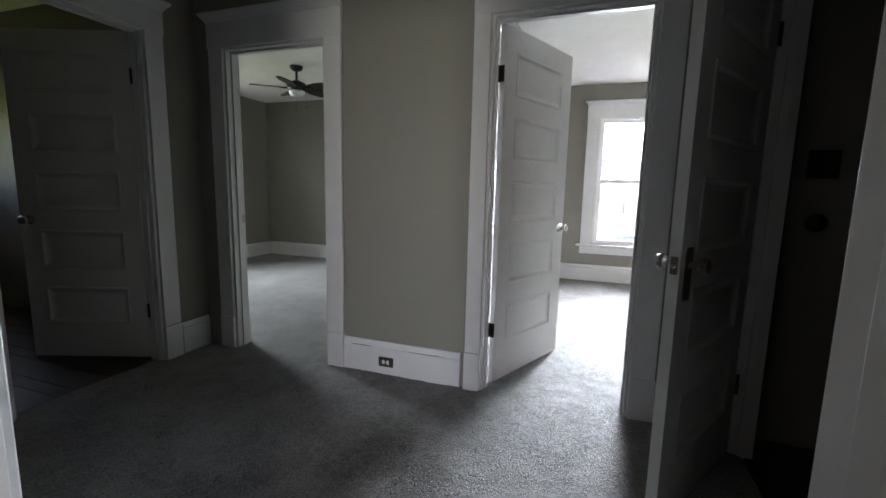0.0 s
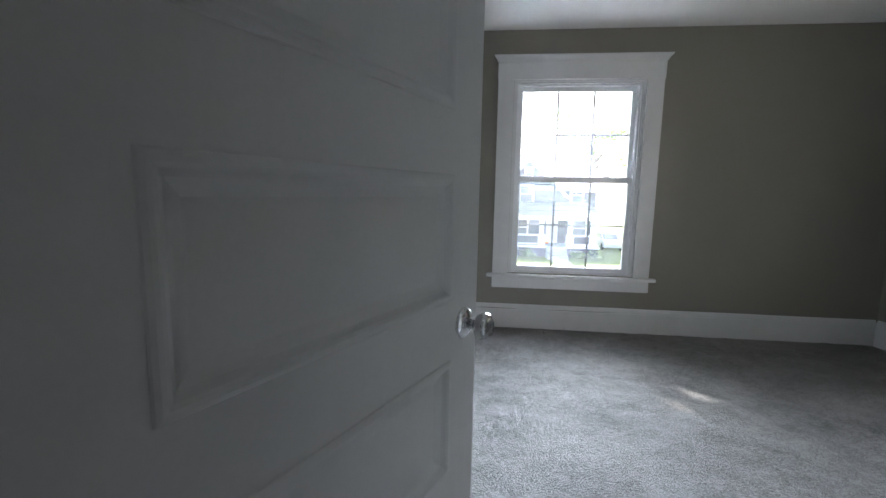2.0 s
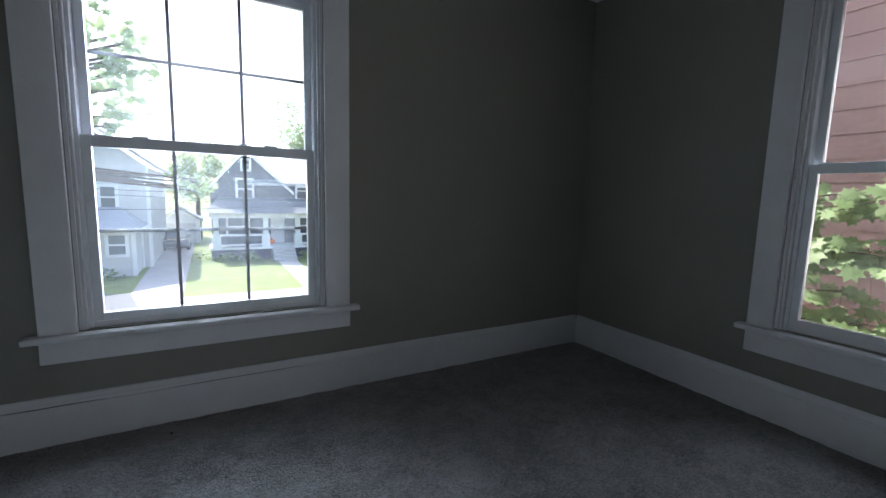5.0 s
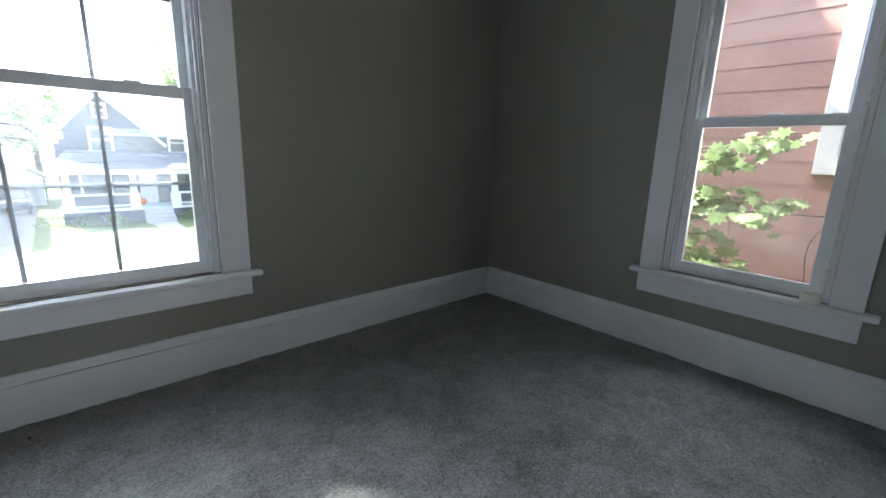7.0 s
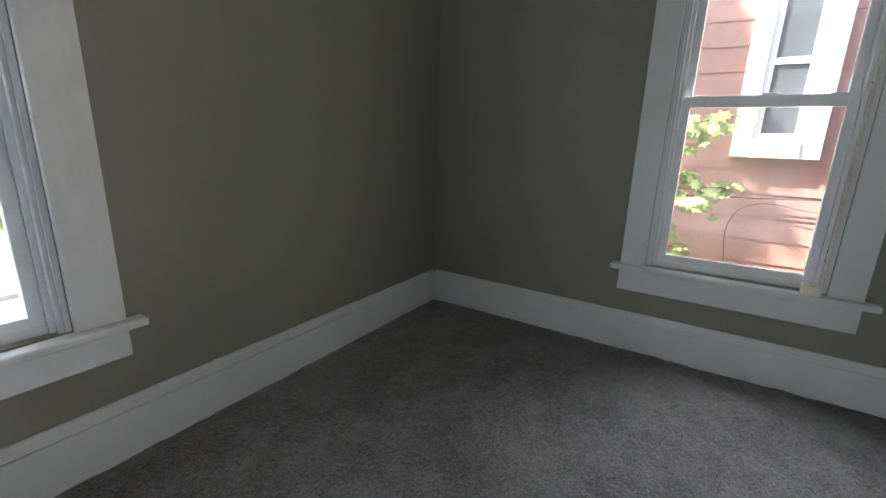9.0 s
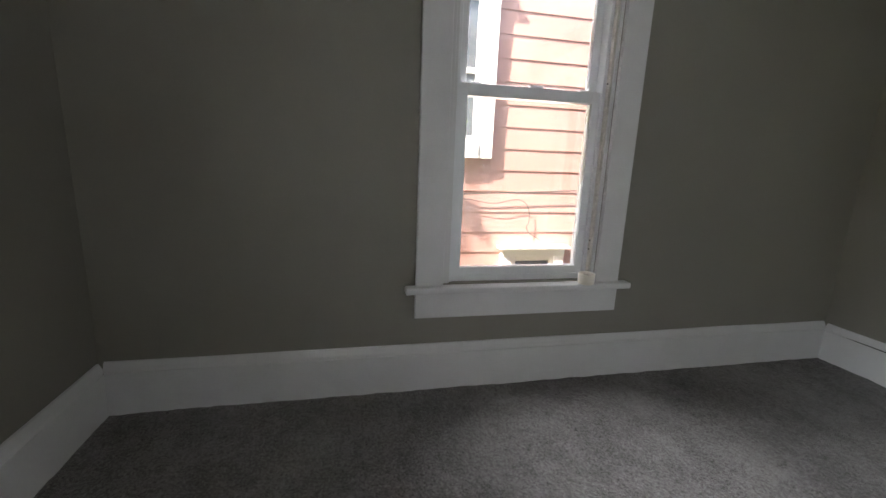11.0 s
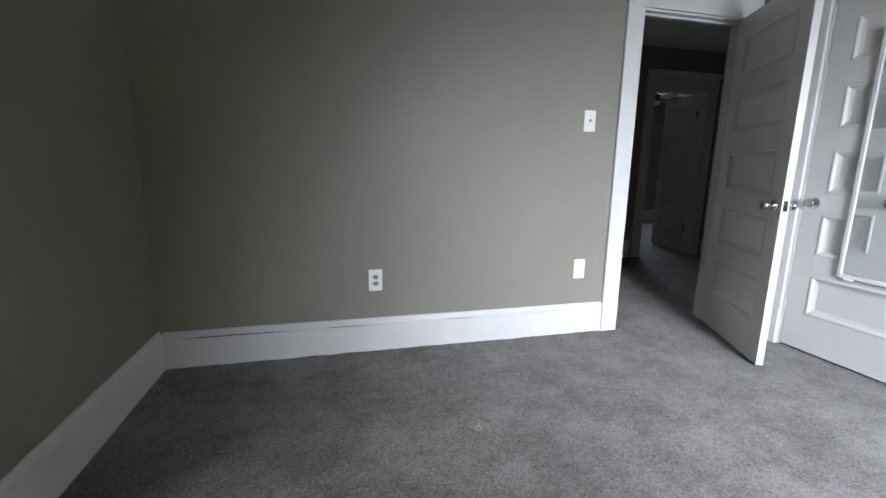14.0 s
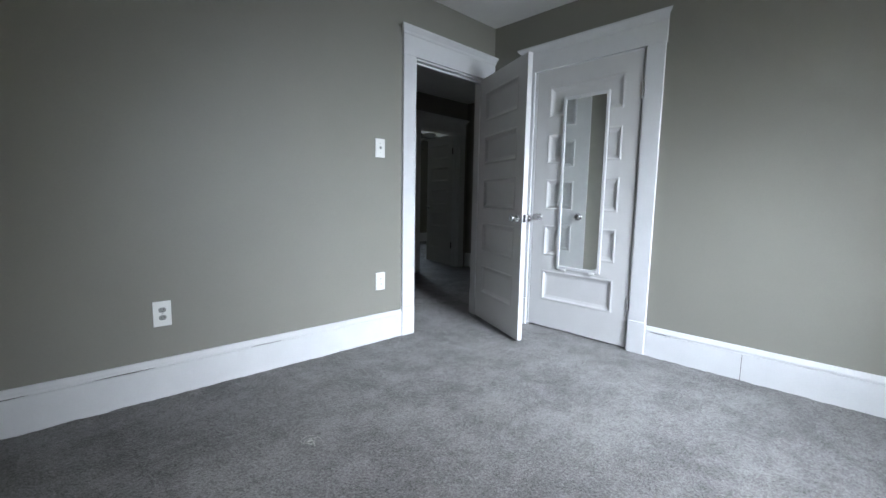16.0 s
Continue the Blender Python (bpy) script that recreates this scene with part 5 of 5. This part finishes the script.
# young maple between the houses: three boughs of lobed leaves on thin twigs
def young_maple():
    rnd = random.Random(12)
    base = Vector((5.0, 4.4, GZ))
    root = empty("tree", Matrix.Translation(base), "young maple with lobed sunlit leaves between the houses", "tree")
    bm = bmesh.new()
    fork = Vector((4.98, 4.05, -0.2))
    limb(bm, (0, 0, -0.1), fork - base, 0.07, 0.04)
    verts, faces = [], []
    boughs = [((4.95, 3.05, 1.05), (4.92, 1.86, 1.29), 1.7, 62), ((4.98, 3.0, 0.85), (4.95, 2.12, 1.17), 2.4, 44), ((4.95, 3.1, 0.80), (4.92, 1.84, 0.80), 2.1, 88),
              ((4.95, 2.5, 0.86), (4.95, 1.90, 0.64), 1.9, 36), ((5.0, 3.1, 0.20), (4.95, 2.03, 0.34), 2.3, 66), ((5.0, 3.0, 0.45), (4.95, 2.28, 0.52), 2.5, 40), ((5.0, 3.4, -0.3), (4.95, 2.2, 0.14), 2.6, 26)]
    for a, b, spread, n in boughs:
        a, b = Vector(a), Vector(b)
        limb(bm, fork - base, a - base, 0.022, 0.010, 6)
        limb(bm, a - base, b - base, 0.010, 0.003, 5)
        for k in range(n):
            t = (k + rnd.random()) / n
            stem = a.lerp(b, t)
            side = Vector((rnd.gauss(0, 0.045), rnd.gauss(0, 0.035), rnd.gauss(-0.015, 0.035))) * spread * (1.25 - 0.6 * t)
            limb(bm, stem - base, stem + side - base, 0.0022, 0.0012, 3)
            leaf_blade(verts, faces, stem + side - base, rnd.uniform(0.085, 0.14), rnd, True, 0.55)
    for _ in range(420):
        v = Vector((rnd.gauss(0, 0.16), rnd.gauss(0, 0.42), rnd.gauss(0, 0.55)))
        leaf_blade(verts, faces, Vector((5.0, 3.55, 0.25)) + v - base, rnd.uniform(0.08, 0.13), rnd, True)
    part("trunk", bm, BARK, root)
    me = bpy.data.meshes.new("crown")
    me.from_pydata([tuple(v) for v in verts], [], faces)
    me.materials.append(LEAF)
    new("crown", me).parent = root


young_maple()
# taller maple beyond it, out of view, added to shade part of the siding
tree("tree", (5.0, 8.2, GZ), (4.8, 7.2, 3.0), cloud(4.7, 5.6, 4.5, 0.35, 1.1, 2.0, 48, 0.36, 9), 105, 0.16, "unseen tall maple added to shade the neighbour's siding", LEAF, True, 13, 0.14)
for i, (x, y, zc, rx, rz, n) in enumerate(((0.4, 47, 2.2, 2.6, 2.8, 22), (11.8, 50, 6.0, 4.8, 5.0, 44), (-16, 52, 3.5, 7, 5, 34), (22, 42, 2.0, 5, 4, 26), (3, 66, 4.0, 8, 5, 34), (-34, 46, 3.0, 8, 6, 30), (-14, 6, 2, 4, 4, 24))):
    tree("tree", (x, y, GZ), (x, y, zc - rz * 0.5), cloud(x, y, zc, rx, rx, rz, n, rx * 0.33, 20 + i), 110, 0.34, "full green deciduous tree in the distance", FARLEAF, False, 30 + i, 0.3)


def bush(x, y, rr, seed):
    rnd = random.Random(seed)
    verts, faces = [], []
    for _ in range(160):
        v = Vector((rnd.gauss(0, 1), rnd.gauss(0, 1), abs(rnd.gauss(0, 1)))).normalized() * rr * rnd.random() ** 0.4
        leaf_blade(verts, faces, (x + v.x * 1.3, y + v.y, GZ + 0.05 + v.z), 0.16, rnd, False)
    me = bpy.data.meshes.new("bush")
    me.from_pydata([tuple(v) for v in verts], [], faces)
    me.materials.append(FARLEAF)
    tagged(new("bush", me), "low green foundation bush beside the porch", "bush", "foundation bushes")


for i, (x, y, rr) in enumerate(((2.2, 32.2, 0.6), (3.4, 32.2, 0.65), (7.3, 32.2, 0.6), (8.4, 32.2, 0.7), (-3.6, 27.8, 0.7), (-4.8, 27.9, 0.6), (0.9, 33, 0.8))):
    bush(x, y, rr, 60 + i)

# own porch roof below the street window
bm = bmesh.new()
v = [bm.verts.new(q) for q in ((-5.0, 3.66, -0.55), (0.1, 3.66, -0.55), (0.1, 3.68, -0.7), (-0.75, 6.0, -1.55), (-5.0, 6.0, -1.55), (-5.0, 3.66, -1.75), (0.1, 3.66, -1.75), (-0.75, 6.0, -1.75), (-5.0, 6.0, -1.75))]
bm.faces.new((v[0], v[1], v[3], v[4]))
bm.faces.new((v[1], v[6], v[7], v[3]))
bm.faces.new((v[4], v[3], v[7], v[8]))
bm.faces.new((v[5], v[8], v[7], v[6]))
bm.faces.new((v[0], v[4], v[8], v[5]))
bmesh.ops.delete(bm, geom=[v[2]], context="VERTS")
solid("porch_roof", bm, SHINGLE, "dark grey shingle porch roof below the street window", "roof", "structure")
# outer shell of the storey below
wall("wall_lower_storey", "x", 3.45, 3.63, -4.65, 3.83, GZ, -0.2, [], GREYSIDE, "grey siding of the storey below")
wall("wall_lower_side", "y", 3.65, 3.83, -5.7, 3.45, GZ, -0.2, [], GREYSIDE, "grey siding of the storey below on the side")
